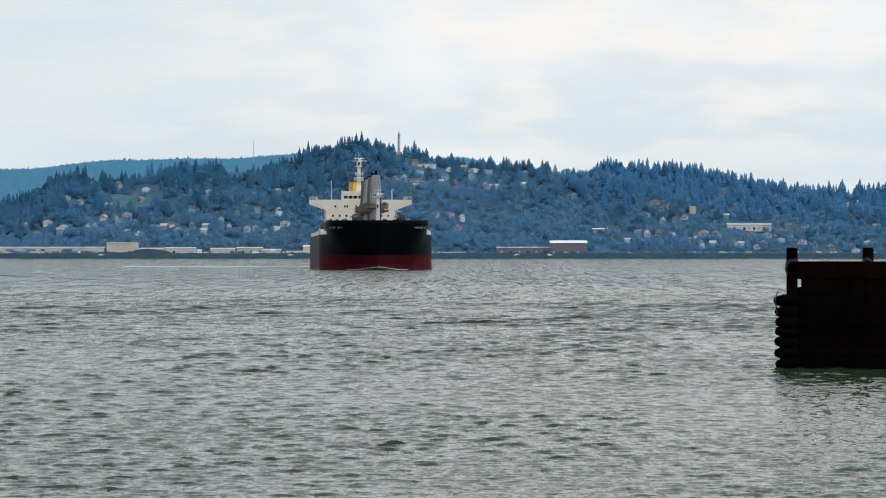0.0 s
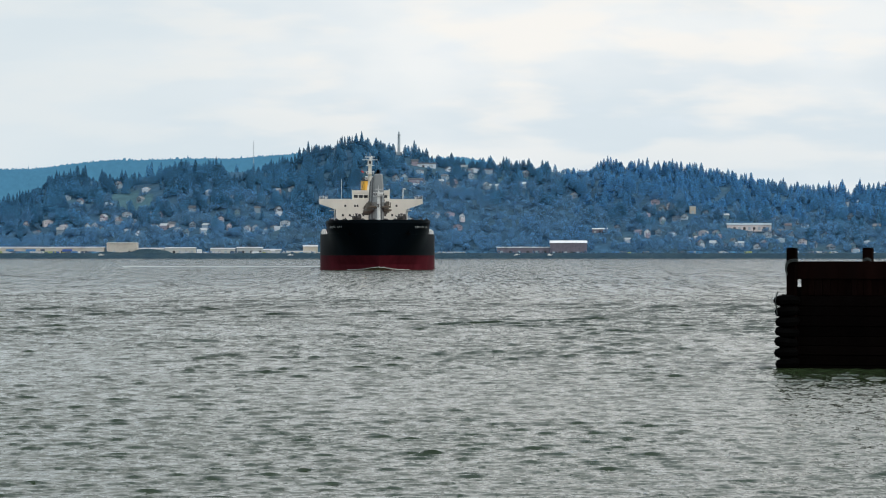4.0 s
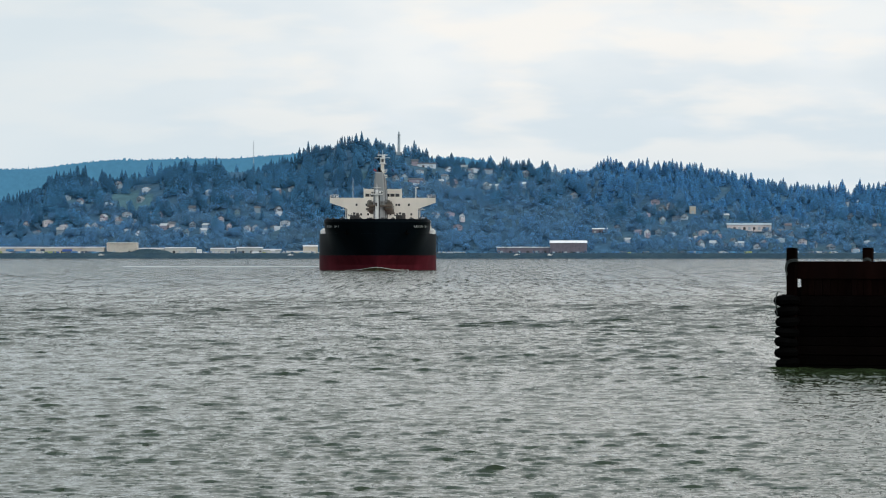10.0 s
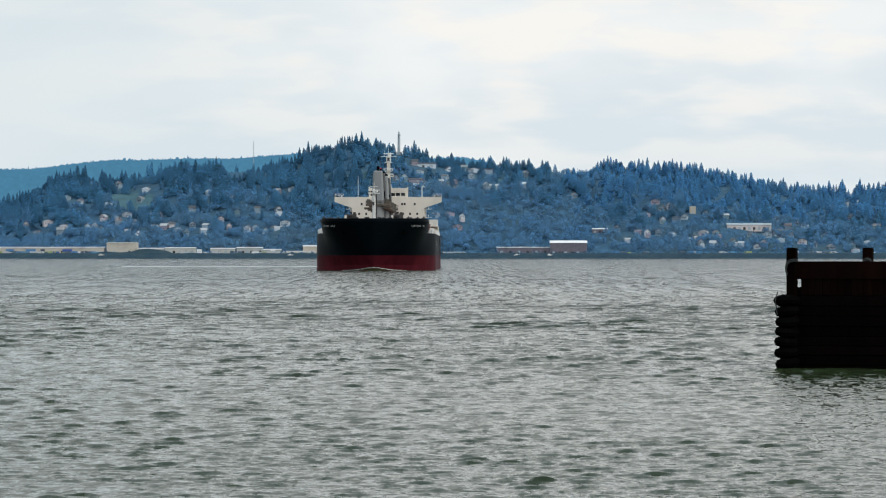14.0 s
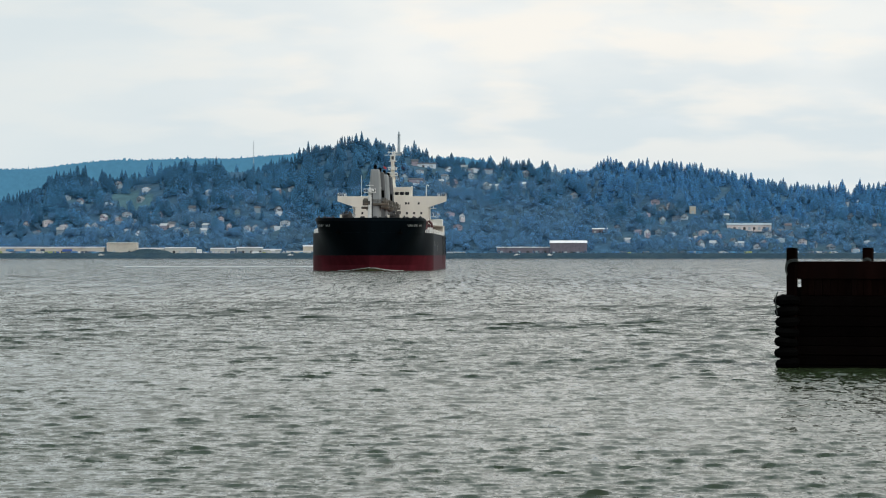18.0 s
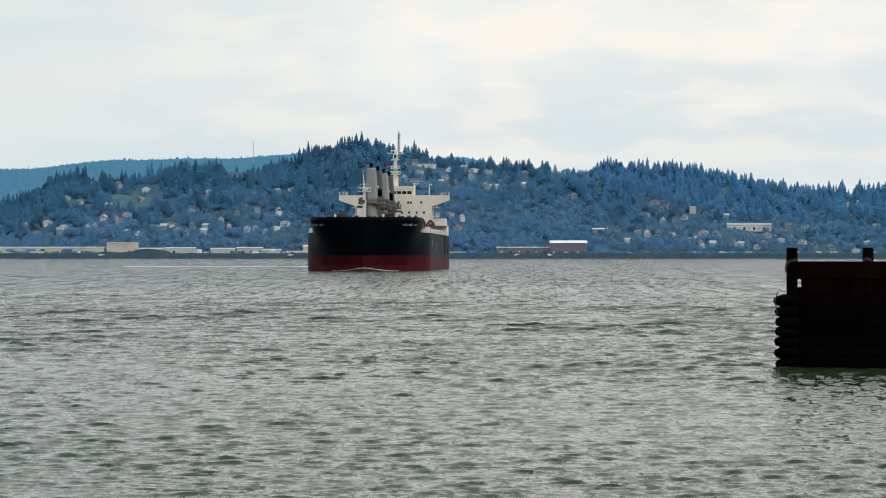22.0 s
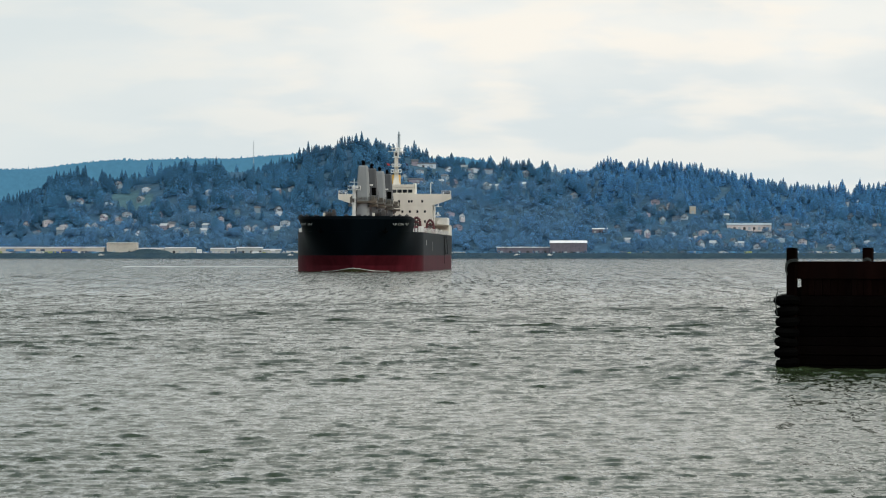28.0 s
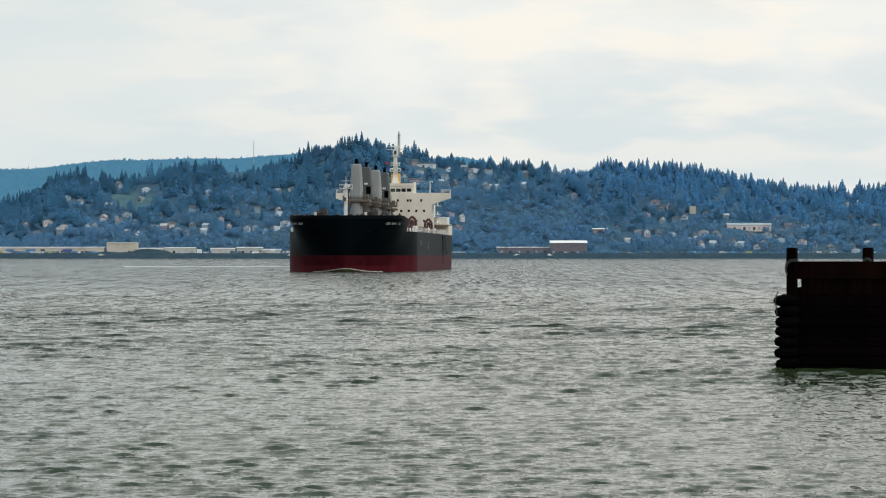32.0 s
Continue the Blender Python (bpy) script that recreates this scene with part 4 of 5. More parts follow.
def bridge(ship):
    """The cream deckhouse aft with its wings, windows, masts and funnel."""
    bm = fresh()
    box(bm, -11.2, 11.2, 146.75, 163, 9.95, 18.7)
    house = part("deckhouse", bm, CREAM, ship, "cream steel deckhouse with round-cornered windows")
    part("lower_house", box(fresh(), -13.0, 15.4, 160, 176, 9.95, 12.9, 0.1), CREAM, ship)
    part("boat_deck", box(fresh(), 10.8, 15.6, 152, 170, 12.9, 13.1), CREAM, ship)
    part("boat_house", box(fresh(), 11.25, 15.2, 156, 166, 13.1, 15.2, 0.15), WHITE, ship)
    for side in (-1, 1):
        # wing: deep at the house, thin at the tip
        part("bridge_wing", prism(fresh(), ((side * 11.2, 18.7), (side * 16.6, 20.55), (side * 16.6, 22.1), (side * 6.0, 22.1), (side * 6.0, 18.7)), "y", 146.7, 150.2), CREAM, house, "cream bridge wing")
        part("wing_prop", tube(fresh(), (side * 11.6, 148.4, 9.95), (side * 11.6, 148.4, 19.0), 0.22, 0.22, 8), WHITE, house)
        part("wing_rail", rail(fresh(), ((side * 13.9, 146.8), (side * 16.5, 146.8), (side * 16.5, 150.1)), 22.1, 0.95, 1.2), WHITE, house)
        for k in (14.4, 15.4, 16.2):
            part("wing_lamp", tube(fresh(), (side * k, 147.2, 22.1), (side * k, 147.2, 22.75), 0.18, 0.26, 7), DARK if k > 15 else WHITE, house)
        for x in (1.4, 4.3, 5.1, 8.2):
            window_plate(side * x, 19.9, 0.58, 0.7, 146.70, house)
        for x in (2.4, 4.6, 6.8, 9.0):
            window_plate(side * x, 16.9, 0.58, 0.7, 146.75, house)
            window_plate(side * x, 14.0, 0.58, 0.7, 146.75, house)
        for k in range(4):
            part("side_stair", box(box(fresh(), side * 12.4 - 0.9, side * 12.4 + 0.9, 151 + k, 155 + k, 10.6 + 2.6 * k, 10.75 + 2.6 * k),
                                   side * 12.4 - 0.05, side * 12.4 + 0.05, 151 + k, 155 + k, 10.75 + 2.6 * k, 11.6 + 2.6 * k), WHITE, house)
    window_plate(0.2, 16.9, 0.58, 0.7, 146.75, house)
    part("bridge_front", box(fresh(), -6.0, 6.0, 146.7, 150.2, 18.7, 22.1), CREAM, house)
    part("upper_house", box(fresh(), -11.0, 11.0, 150.2, 163, 18.7, 21.0), CREAM, house)
    wheel = part("wheelhouse", box(fresh(), -6.0, 6.0, 147.6, 157, 21.0, 24.0, 0.05), CREAM, ship, "cream wheelhouse with a band of dark windows")
    part("monkey_island_bulwark", box(box(box(fresh(), -6.05, 6.05, 147.5, 147.65, 24.0, 24.9), -6.05, -5.9, 147.5, 156, 24.0, 25.3), 5.9, 6.05, 147.5, 156, 24.0, 25.3), CREAM, wheel)
    for k in range(7):
        part("bridge_window", box(fresh(), -5.45 + 1.57 * k, -4.15 + 1.57 * k, 147.52, 147.7, 22.45, 23.4, 0.06), GLASS, wheel)
    # radar mast
    bm = fresh()
    rows = []
    for z, w in ((24.0, 1.5), (25.2, 0.95), (27.5, 0.62), (33.0, 0.5)):
        rows.append([bm.verts.new((px * w - 0.16, 157.8 + py * w, z)) for px, py in ((-1, -1), (1, -1), (1, 1), (-1, 1))])
    for low, high in zip(rows, rows[1:]):
        for i in range(4):
            bm.faces.new((low[i], low[(i + 1) % 4], high[(i + 1) % 4], high[i]))
    bm.faces.new(rows[0][::-1]), bm.faces.new(rows[-1])
    mast = part("radar_mast", bm, CREAM, ship, "cream radar mast with crosstrees and aerials")
    x0 = -0.16
    bm = box(box(fresh(), x0 - 1.2, x0 + 1.2, 157, 158.6, 33.0, 33.2), x0 - 0.75, x0 + 0.75, 157.2, 158.4, 33.2, 34.9, 0.1)
    part("lamp_house", bm, WHITE, mast)
    part("mast_hatch", box(fresh(), x0 - 0.35, x0 + 0.35, 157.1, 157.22, 33.6, 34.6), DARK, mast)
    part("crosstree", box(fresh(), x0 - 2.5, x0 + 2.5, 157.6, 157.9, 34.9, 35.08), WHITE, mast)
    part("lower_crosstree", box(fresh(), x0 - 1.6, x0 + 1.6, 157.6, 157.9, 31.0, 31.15), WHITE, mast)
    for z, w in ((28.6, 1.5), (30.3, 1.2)):
        part("mast_platform", box(fresh(), x0 - w, x0 + w, 156.4, 158.3, z, z + 0.14), CREAM, mast)
        part("platform_rail", rail(fresh(), ((x0 - w, 156.4), (x0 + w, 156.4), (x0 + w, 158.3)), z + 0.14, 0.8, 0.8), WHITE, mast)
    part("radar_scanner", box(tube(fresh(), (x0, 156.7, 28.74), (x0, 156.7, 29.3), 0.28, 0.24, 8), x0 - 1.4, x0 + 1.4, 156.5, 156.9, 29.3, 29.55, 0.05), WHITE, mast)
    for side in (-1, 1):
        part("mast_stay", tube(fresh(), (x0 + side * 0.5, 157.8, 33), (x0 + side * 3.0, 158.5, 24.2), 0.05, n=4), DARK, mast)
        part("mast_ladder", tube(fresh(), (x0 + side * 0.25, 157.0, 24.2), (x0 + side * 0.25, 157.2, 33), 0.05, n=4), WHITE, mast)
    part("radar_scanner", box(tube(fresh(), (x0, 157, 35.0), (x0, 157, 35.7), 0.3, 0.25, 8), x0 - 1.6, x0 + 1.6, 156.8, 157.2, 35.7, 35.95, 0.05), WHITE, mast)
    part("aerial", tube(tube(fresh(), (x0, 158.4, 35), (x0, 158.4, 37.4), 0.07, 0.05, 5), x0 and (x0 - 1.2, 158.2, 35), (x0 - 1.2, 158.2, 37.0), 0.05, 0.04, 5), WHITE, mast)
    part("aerial_dome", tube(fresh(), (x0 + 0.55, 158, 35.1), (x0 + 0.55, 158, 36.2), 0.32, 0.2, 9), WHITE, mast)
    for side, z in ((-1, 31.0), (1, 31.0)):
        part("halyard", tube(fresh(), (x0 + side * 2.4, 157.8, 34.9), (x0 + side * 3.6, 156, 24.9), 0.035, n=4), DARK, mast)
    for side, paint, word in ((-1, FLAG_RED, "red and white signal flag"), (1, FLAG_BLUE, "dark signal flag")):
        bm = fresh()
        for k in range(5):
            x = x0 + side * 2.75 + k * 0.16
            z = 31.4 - k * 0.1
            box(bm, x, x + 0.165, 157.2 + 0.12 * math.sin(k * 1.7), 157.26 + 0.12 * math.sin(k * 1.7), z - 0.45, z + 0.15)
        part("signal_flag", bm, paint, mast, word)
    part("whip_aerial", tube(fresh(), (-9.4, 150, 22.0), (-9.4, 150, 28.6), 0.08, 0.05, 5), WHITE, ship)
    bm = tube(fresh(), (10.4, 152, 22.0), (10.4, 152, 25.2), 0.16, 0.14, 8)
    for k in range(6):
        a0, a1 = math.pi * (1 - k / 6), math.pi * (1 - (k + 1) / 6)
        tube(bm, (10.75 + 0.35 * math.cos(a0), 152, 25.2 + 0.4 * math.sin(a0)), (10.75 + 0.35 * math.cos(a1), 152, 25.2 + 0.4 * math.sin(a1)), 0.13, n=6)
    part("vent_gooseneck", bm, WHITE, ship, "white swan-neck davit on the bridge deck")
    # funnel
    outline = [(-1.5 + 1.45 * math.cos(a) * (1 if abs(math.cos(a)) < 0.8 else 0.98), 176 + 3.6 * math.sin(a)) for a in [i * math.pi / 10 for i in range(20)]]
    funnel = part("funnel", prism(fresh(), outline, "z", 21.0, 28.6), FUNNEL_GOLD, ship, "golden yellow funnel", True)
    inner = [(-1.5 + (x + 1.5) * 1.02, 176 + (y - 176) * 1.02) for x, y in outline]
    part("funnel_top", prism(fresh(), inner, "z", 28.4, 28.75), DARK, funnel)
    for k in range(3):
        part("exhaust_pipe", tube(fresh(), (-2.15 + 0.62 * k, 175.5, 28.6), (-2.15 + 0.62 * k, 175.5, 29.8), 0.22, 0.22, 8), DARK, funnel)
    part("funnel_casing", box(fresh(), -5.0, 3.0, 163.5, 181, 9.95, 21.2, 0.1), CREAM, ship)
    part("free_fall_boat", prism(fresh(), ((178, 13.5), (186, 11.0), (187.5, 12.0), (184, 14.6), (179, 15.8)), "x", 3.5, 6.5), RUST, ship)


def bow_wave():
    """Water pushed up round the stem, with a line of foam where it breaks."""
    wave = thing("bow_wave", pose(0, 0, 0), "low swell of water pushed up by the ship's bow", "wave")
    bm, foam = fresh(), fresh()
    rows, line = [], []
    for i in range(33):
        b = (i / 16 - 1) * 8.6
        f = abs(b) / 8.6
        y = 23 * (1 - (1 - (min(abs(b), 15.5) / BEAM) ** (1 / 0.85)) ** (1 / 1.5))
        crest = 0.8 * math.exp(-(b / 4.0) ** 2) + 0.06 * math.sin(i * 2.1) * (1 - f)
        rows.append([bm.verts.new((b * k, y - off, crest * h - 0.1 * f)) for off, h, k in
                     ((-0.6, 1.0, 1.0), (0.5, 0.95, 1.0), (1.4, 0.55, 1.02), (2.8, 0.2, 1.06), (5.0, -0.25, 1.12))])
        w = 0.07 + 0.04 * math.sin(i * 3.3)
        line.append([foam.verts.new((b, y - 0.35 - o, crest * 0.97 + dz)) for o, dz in ((0, 0.02 + w), (0.2, 0.03), (0.3, -0.04))])
    for grid, mesh in ((rows, bm), (line, foam)):
        for p, q in zip(grid, grid[1:]):
            for j in range(len(p) - 1):
                mesh.faces.new((p[j], q[j], q[j + 1], p[j + 1]))
    part("swell", bm, SLICK, wave, "", True)
    part("foam_line", foam, FOAM, wave, "thin white line of foam")
    return wave


ship = cargo_ship()
swell = bow_wave()


def wake():
    """The smooth pale streak that the ship has left on the river."""
    rng = np.random.default_rng(21)
    xs = np.linspace(-108, -20, 60)
    mid = 1085 + 5 * ((xs + 108) / 88) ** 2
    V = []
    for x, y in zip(xs, mid):
        w = 8 * min(1.0, 0.08 + 1.2 * (x + 108) / 88) * rng.uniform(0.7, 1.1)
        V += [(x, y - w, 0.16), (x, y, 0.34), (x, y + w, 0.16)]
    ob = new("water_wake", sheet("water_wake", V, grid_faces(60, 3), WAKE))
    tagged(ob, "smooth pale wake streak on the river", "wake", kind="structure")


WAKE = surface("wake_foam", (0.42, 0.45, 0.44), 0.5, size=0.2, spot=(0.2, 0.23, 0.22), spot_size=3.0, vary=0.3)
wake()


# ---- the timber dock: x along its face, y away from the river view, z up ----
DOCK = pose(11.98, 114.7, 0, 0, 0, -20)


def tyre_ring(bm, x, y, z, r, tall, squash, rng):
    n, m = 20, 8
    ring = []
    for i in range(n):
        a = 2 * math.pi * i / n
        ring.append([])
        for j in range(m):
            c = 2 * math.pi * j / m
            q = r - tall * 0.5 + tall * 0.55 * math.cos(c)
            ring[-1].append(bm.verts.new((x + q * math.cos(a), y + q * math.sin(a) * squash, z + tall * 0.5 * math.sin(c) + 0.03 * math.sin(a + rng))))
    for i in range(n):
        for j in range(m):
            bm.faces.new((ring[i][j], ring[(i + 1) % n][j], ring[(i + 1) % n][(j + 1) % m], ring[i][(j + 1) % m]))
    return bm


def dock():
    rng = random.Random(4)
    d = thing("timber_dock", DOCK, "dark tarred timber dock end with posts and a tyre fender stack", "dock")
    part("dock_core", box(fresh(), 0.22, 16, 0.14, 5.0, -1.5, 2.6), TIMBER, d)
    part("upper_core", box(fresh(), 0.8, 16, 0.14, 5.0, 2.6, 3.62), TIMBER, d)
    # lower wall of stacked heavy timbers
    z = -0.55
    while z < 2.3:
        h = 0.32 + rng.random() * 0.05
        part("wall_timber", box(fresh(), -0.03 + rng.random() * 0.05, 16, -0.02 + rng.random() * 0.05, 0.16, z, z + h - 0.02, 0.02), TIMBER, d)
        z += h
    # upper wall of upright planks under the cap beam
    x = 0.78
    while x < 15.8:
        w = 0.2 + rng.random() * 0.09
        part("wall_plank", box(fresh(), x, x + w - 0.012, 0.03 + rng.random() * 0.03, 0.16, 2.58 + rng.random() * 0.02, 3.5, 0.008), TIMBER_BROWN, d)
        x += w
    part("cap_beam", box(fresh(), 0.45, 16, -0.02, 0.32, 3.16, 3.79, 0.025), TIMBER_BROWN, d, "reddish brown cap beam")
    for k in range(8):
        part("deck_plank", box(fresh(), 0.6, 16, 0.34 + 0.58 * k, 0.9 + 0.58 * k, 3.62, 3.74, 0.01), TIMBER, d)
    for x, base, near in ((0.3, 0.6, -0.2), (2.92, 3.6, 0.36)):
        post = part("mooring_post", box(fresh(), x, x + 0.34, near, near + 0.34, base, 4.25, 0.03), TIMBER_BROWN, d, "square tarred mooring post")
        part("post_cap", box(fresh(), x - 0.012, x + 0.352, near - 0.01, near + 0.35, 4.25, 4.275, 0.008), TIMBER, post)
        bm = fresh()
        if x < 1:
            drape = [(x + 0.44, 3.84), (x + 0.3, 3.86), (x + 0.12, 3.82), (x + 0.03, 3.74), (x - 0.01, 3.62), (x - 0.01, 3.48), (x + 0.03, 3.36)]
        else:
            drape = [(x + 0.02, 3.83), (x + 0.1, 3.88), (x + 0.18, 3.9), (x + 0.26, 3.88), (x + 0.33, 3.83)]
        for (x0, z0), (x1, z1) in zip(drape, drape[1:]):
            tube(bm, (x0, near - 0.04, z0), (x1, near - 0.04, z1), 0.028, n=6)
            tube(bm, (x0 + 0.02, near - 0.05, z0 - 0.055), (x1 + 0.02, near - 0.05, z1 - 0.055), 0.026, n=6)
        part("mooring_rope", bm, ROPE, post, "grey-green rope draped round the post")
    part("filler_block", box(fresh(), 0.6, 0.8, 0.0, 0.3, 2.58, 2.88, 0.02), TIMBER, d)
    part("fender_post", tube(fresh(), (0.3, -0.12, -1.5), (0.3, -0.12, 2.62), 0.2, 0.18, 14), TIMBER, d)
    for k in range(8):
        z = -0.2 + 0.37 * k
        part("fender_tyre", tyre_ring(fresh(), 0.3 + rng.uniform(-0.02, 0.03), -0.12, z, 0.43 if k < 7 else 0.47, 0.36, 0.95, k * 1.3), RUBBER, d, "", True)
    part("fender_rope", tube(tube(fresh(), (0.06, -0.46, 2.72), (-0.02, -0.5, 2.45), 0.022, n=5), (-0.02, -0.5, 2.45), (0.04, -0.5, 1.9), 0.022, n=5), ROPE, d)
    return d


dock()


# ---- the town on the far shore ----
HOMES_WEST = ((-551, 4256), (-520, 4236), (-459, 4245), (-444, 4190), (-440, 4314), (-431, 4284), (-425, 4331), (-412, 4281), (-416, 4428), (-412, 4470), (-455, 4515), (-413, 4211), (-397, 4198), (-364, 4205), (-344, 4185), (-332, 4166), (-514, 4397), (-493, 4376), (-379, 4308), (-531, 4213), (-497, 4187), (-455, 4366), (-355, 4211))
HOMES_MID = ((-319, 4389), (-288, 4388), (-272, 4263), (-246, 4268), (-219, 4276), (-226, 4386), (-205, 4383), (-280, 4213), (-311, 4177), (-245, 4207), (-255, 4204), (-219, 4197), (-336, 4310), (-206, 4201), (-231, 4191))
HOMES_COLUMN_HILL = ((-40, 4522), (-33, 4490), (-53, 4403), (-3, 4446), (16, 4456), (30, 4538), (43, 4538), (59, 4415), (68, 4409), (81, 4559), (110, 4453), (8, 4255), (25, 4236), (19, 4204), (-10, 4249), (116, 4517), (-38, 4382), (-65, 4394))
HOMES_EAST = ((175, 4551), (179, 4409), (226, 4184), (253, 4176), (264, 4163), (285, 4323), (292, 4291), (303, 4292), (269, 4281), (289, 4243), (308, 4245), (319, 4250), (348, 4262), (314, 4158), (327, 4175), (339, 4192), (347, 4137), (279, 4171), (237, 4139))
HOMES_FAR_EAST = ((365, 4295), (377, 4291), (446, 4319), (476, 4323), (481, 4286), (373, 4139), (382, 4127), (401, 4115), (411, 4125), (434, 4146), (452, 4179), (461, 4134), (495, 4110), (474, 4116), (525, 4097), (574, 4258), (565, 4495), (582, 4507), (549, 4339), (546, 4146), (330, 4124), (400, 4176), (497, 4193))
def neighbourhoods():
    """More homes between the ones above, a handful round each corner of the town."""
    rng = random.Random(45)
    more = []
    for x, y, w, d in ((300, 4285, 40, 34), (330, 4170, 36, 30), (400, 4150, 50, 24), (450, 4290, 40, 26), (-420, 4300, 34, 44),
                       (-340, 4200, 40, 26), (-470, 4205, 40, 20), (25, 4480, 50, 40), (-20, 4400, 40, 30), (500, 4130, 50, 24), (-250, 4240, 50, 40)):
        for k in range(5):
            spot = (round(x + rng.uniform(-w, w)), round(y + rng.uniform(-d, d)))
            if all(abs(spot[0] - a) > 11 or abs(spot[1] - b) > 16 for a, b in HOMES_WEST + HOMES_MID + HOMES_COLUMN_HILL + HOMES_EAST + HOMES_FAR_EAST + tuple(more)):
                more.append(spot)
    return tuple(more)


HOMES = neighbourhoods() + HOMES_WEST + HOMES_MID + HOMES_COLUMN_HILL + HOMES_EAST + HOMES_FAR_EAST


def house(w, d, h, pitch, wing, m, label):
    """A timber house: walls, gabled roof, windows, a door and sometimes a lower wing."""
    ob = thing("house", m, label, "house", "houses on the hill")
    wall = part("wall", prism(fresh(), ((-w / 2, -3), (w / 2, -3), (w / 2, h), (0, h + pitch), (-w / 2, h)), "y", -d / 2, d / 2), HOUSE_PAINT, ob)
    bm = fresh()
    o = 0.5
    k = pitch / (w / 2)
    prism(bm, ((-w / 2 - o, h - o * k), (0, h + pitch), (w / 2 + o, h - o * k), (w / 2 + o, h - o * k + 0.3), (0, h + pitch + 0.34), (-w / 2 - o, h - o * k + 0.3)), "y", -d / 2 - o, d / 2 + o)
    roof = part("roof", bm, ROOF_PAINT, ob)
    part("chimney", box(fresh(), w * 0.18, w * 0.18 + 0.8, 0.6, 1.4, h, h + pitch + 1.0), BRICK, roof)
    for x in (-w * 0.32, -w * 0.16, w * 0.16, w * 0.32):
        for z in ([1.6, 3.9] if h > 4.2 else [1.6]):
            part("window", box(fresh(), x - 0.4, x + 0.4, -d / 2 - 0.08, -d / 2 + 0.1, z - 0.6, z + 0.6), GLASS, wall)
    part("door", box(fresh(), -0.55, 0.55, -d / 2 - 0.08, -d / 2 + 0.1, 0.0, 2.1), DARK, wall)
    if wing:
        part("porch", prism(fresh(), ((-d / 2 - 3.2, -3), (-d / 2, -3), (-d / 2, 3.4), (-d / 2 - 3.2, 2.6)), "x", -w * 0.3, w * 0.5), HOUSE_PAINT, ob)
    return ob


def homes():
    rng = random.Random(12)
    kinds = [(9, 11, 5.6, 3.0, 0, "two-storey timber house with a gabled roof"), (12, 9, 3.2, 2.2, 1, "low timber house with a porch"),
             (8, 12, 6.2, 3.6, 1, "tall narrow timber house with a porch"), (14, 9, 5.4, 2.4, 0, "broad two-storey house with a shallow roof"),
             (10, 10, 3.4, 3.4, 0, "one-storey house with a steep roof")]
    made = []
    for i, (x, y) in enumerate(HOMES):
        k = i % len(kinds)
        m = pose(x, y, ground_z(x, y) + 0.3, 0, 0, rng.choice((0, 90, 0, 0)) + rng.uniform(-25, 25))
        if i < len(kinds):
            w, d, h, p, wing, label = kinds[k]
            made.append(house(w * 0.84, d * 0.84, h * 0.84, p * 0.84, wing, m, label + " on the hillside"))
        else:
            copy_thing(made[k], m)


def shed(name, x0, x1, y, z, tall, deep, walls, roof, label, pitch=1.2, doors=3, category="warehouse"):
    """A long waterfront building with a low roof and dark doors."""
    ob = thing(name, pose((x0 + x1) / 2, y, z), label, category)
    w = x1 - x0
    wall = part("wall", box(fresh(), -w / 2, w / 2, 0, deep, -2, tall), walls, ob)
    part("roof", prism(fresh(), ((-0.6, tall), (deep + 0.6, tall), (deep + 0.6, tall + 0.3), (deep / 2, tall + pitch), (-0.6, tall + 0.35)), "x", -w / 2 - 0.5, w / 2 + 0.5), roof, ob)
    for k in range(doors):
        x = -w / 2 + w * (k + 0.5) / doors
        part("door", box(fresh(), x - 1.6, x + 1.6, -0.1, 0.1, 0, min(3.6, tall * 0.6)), DARK if k % 2 else STONE, wall)
    return ob


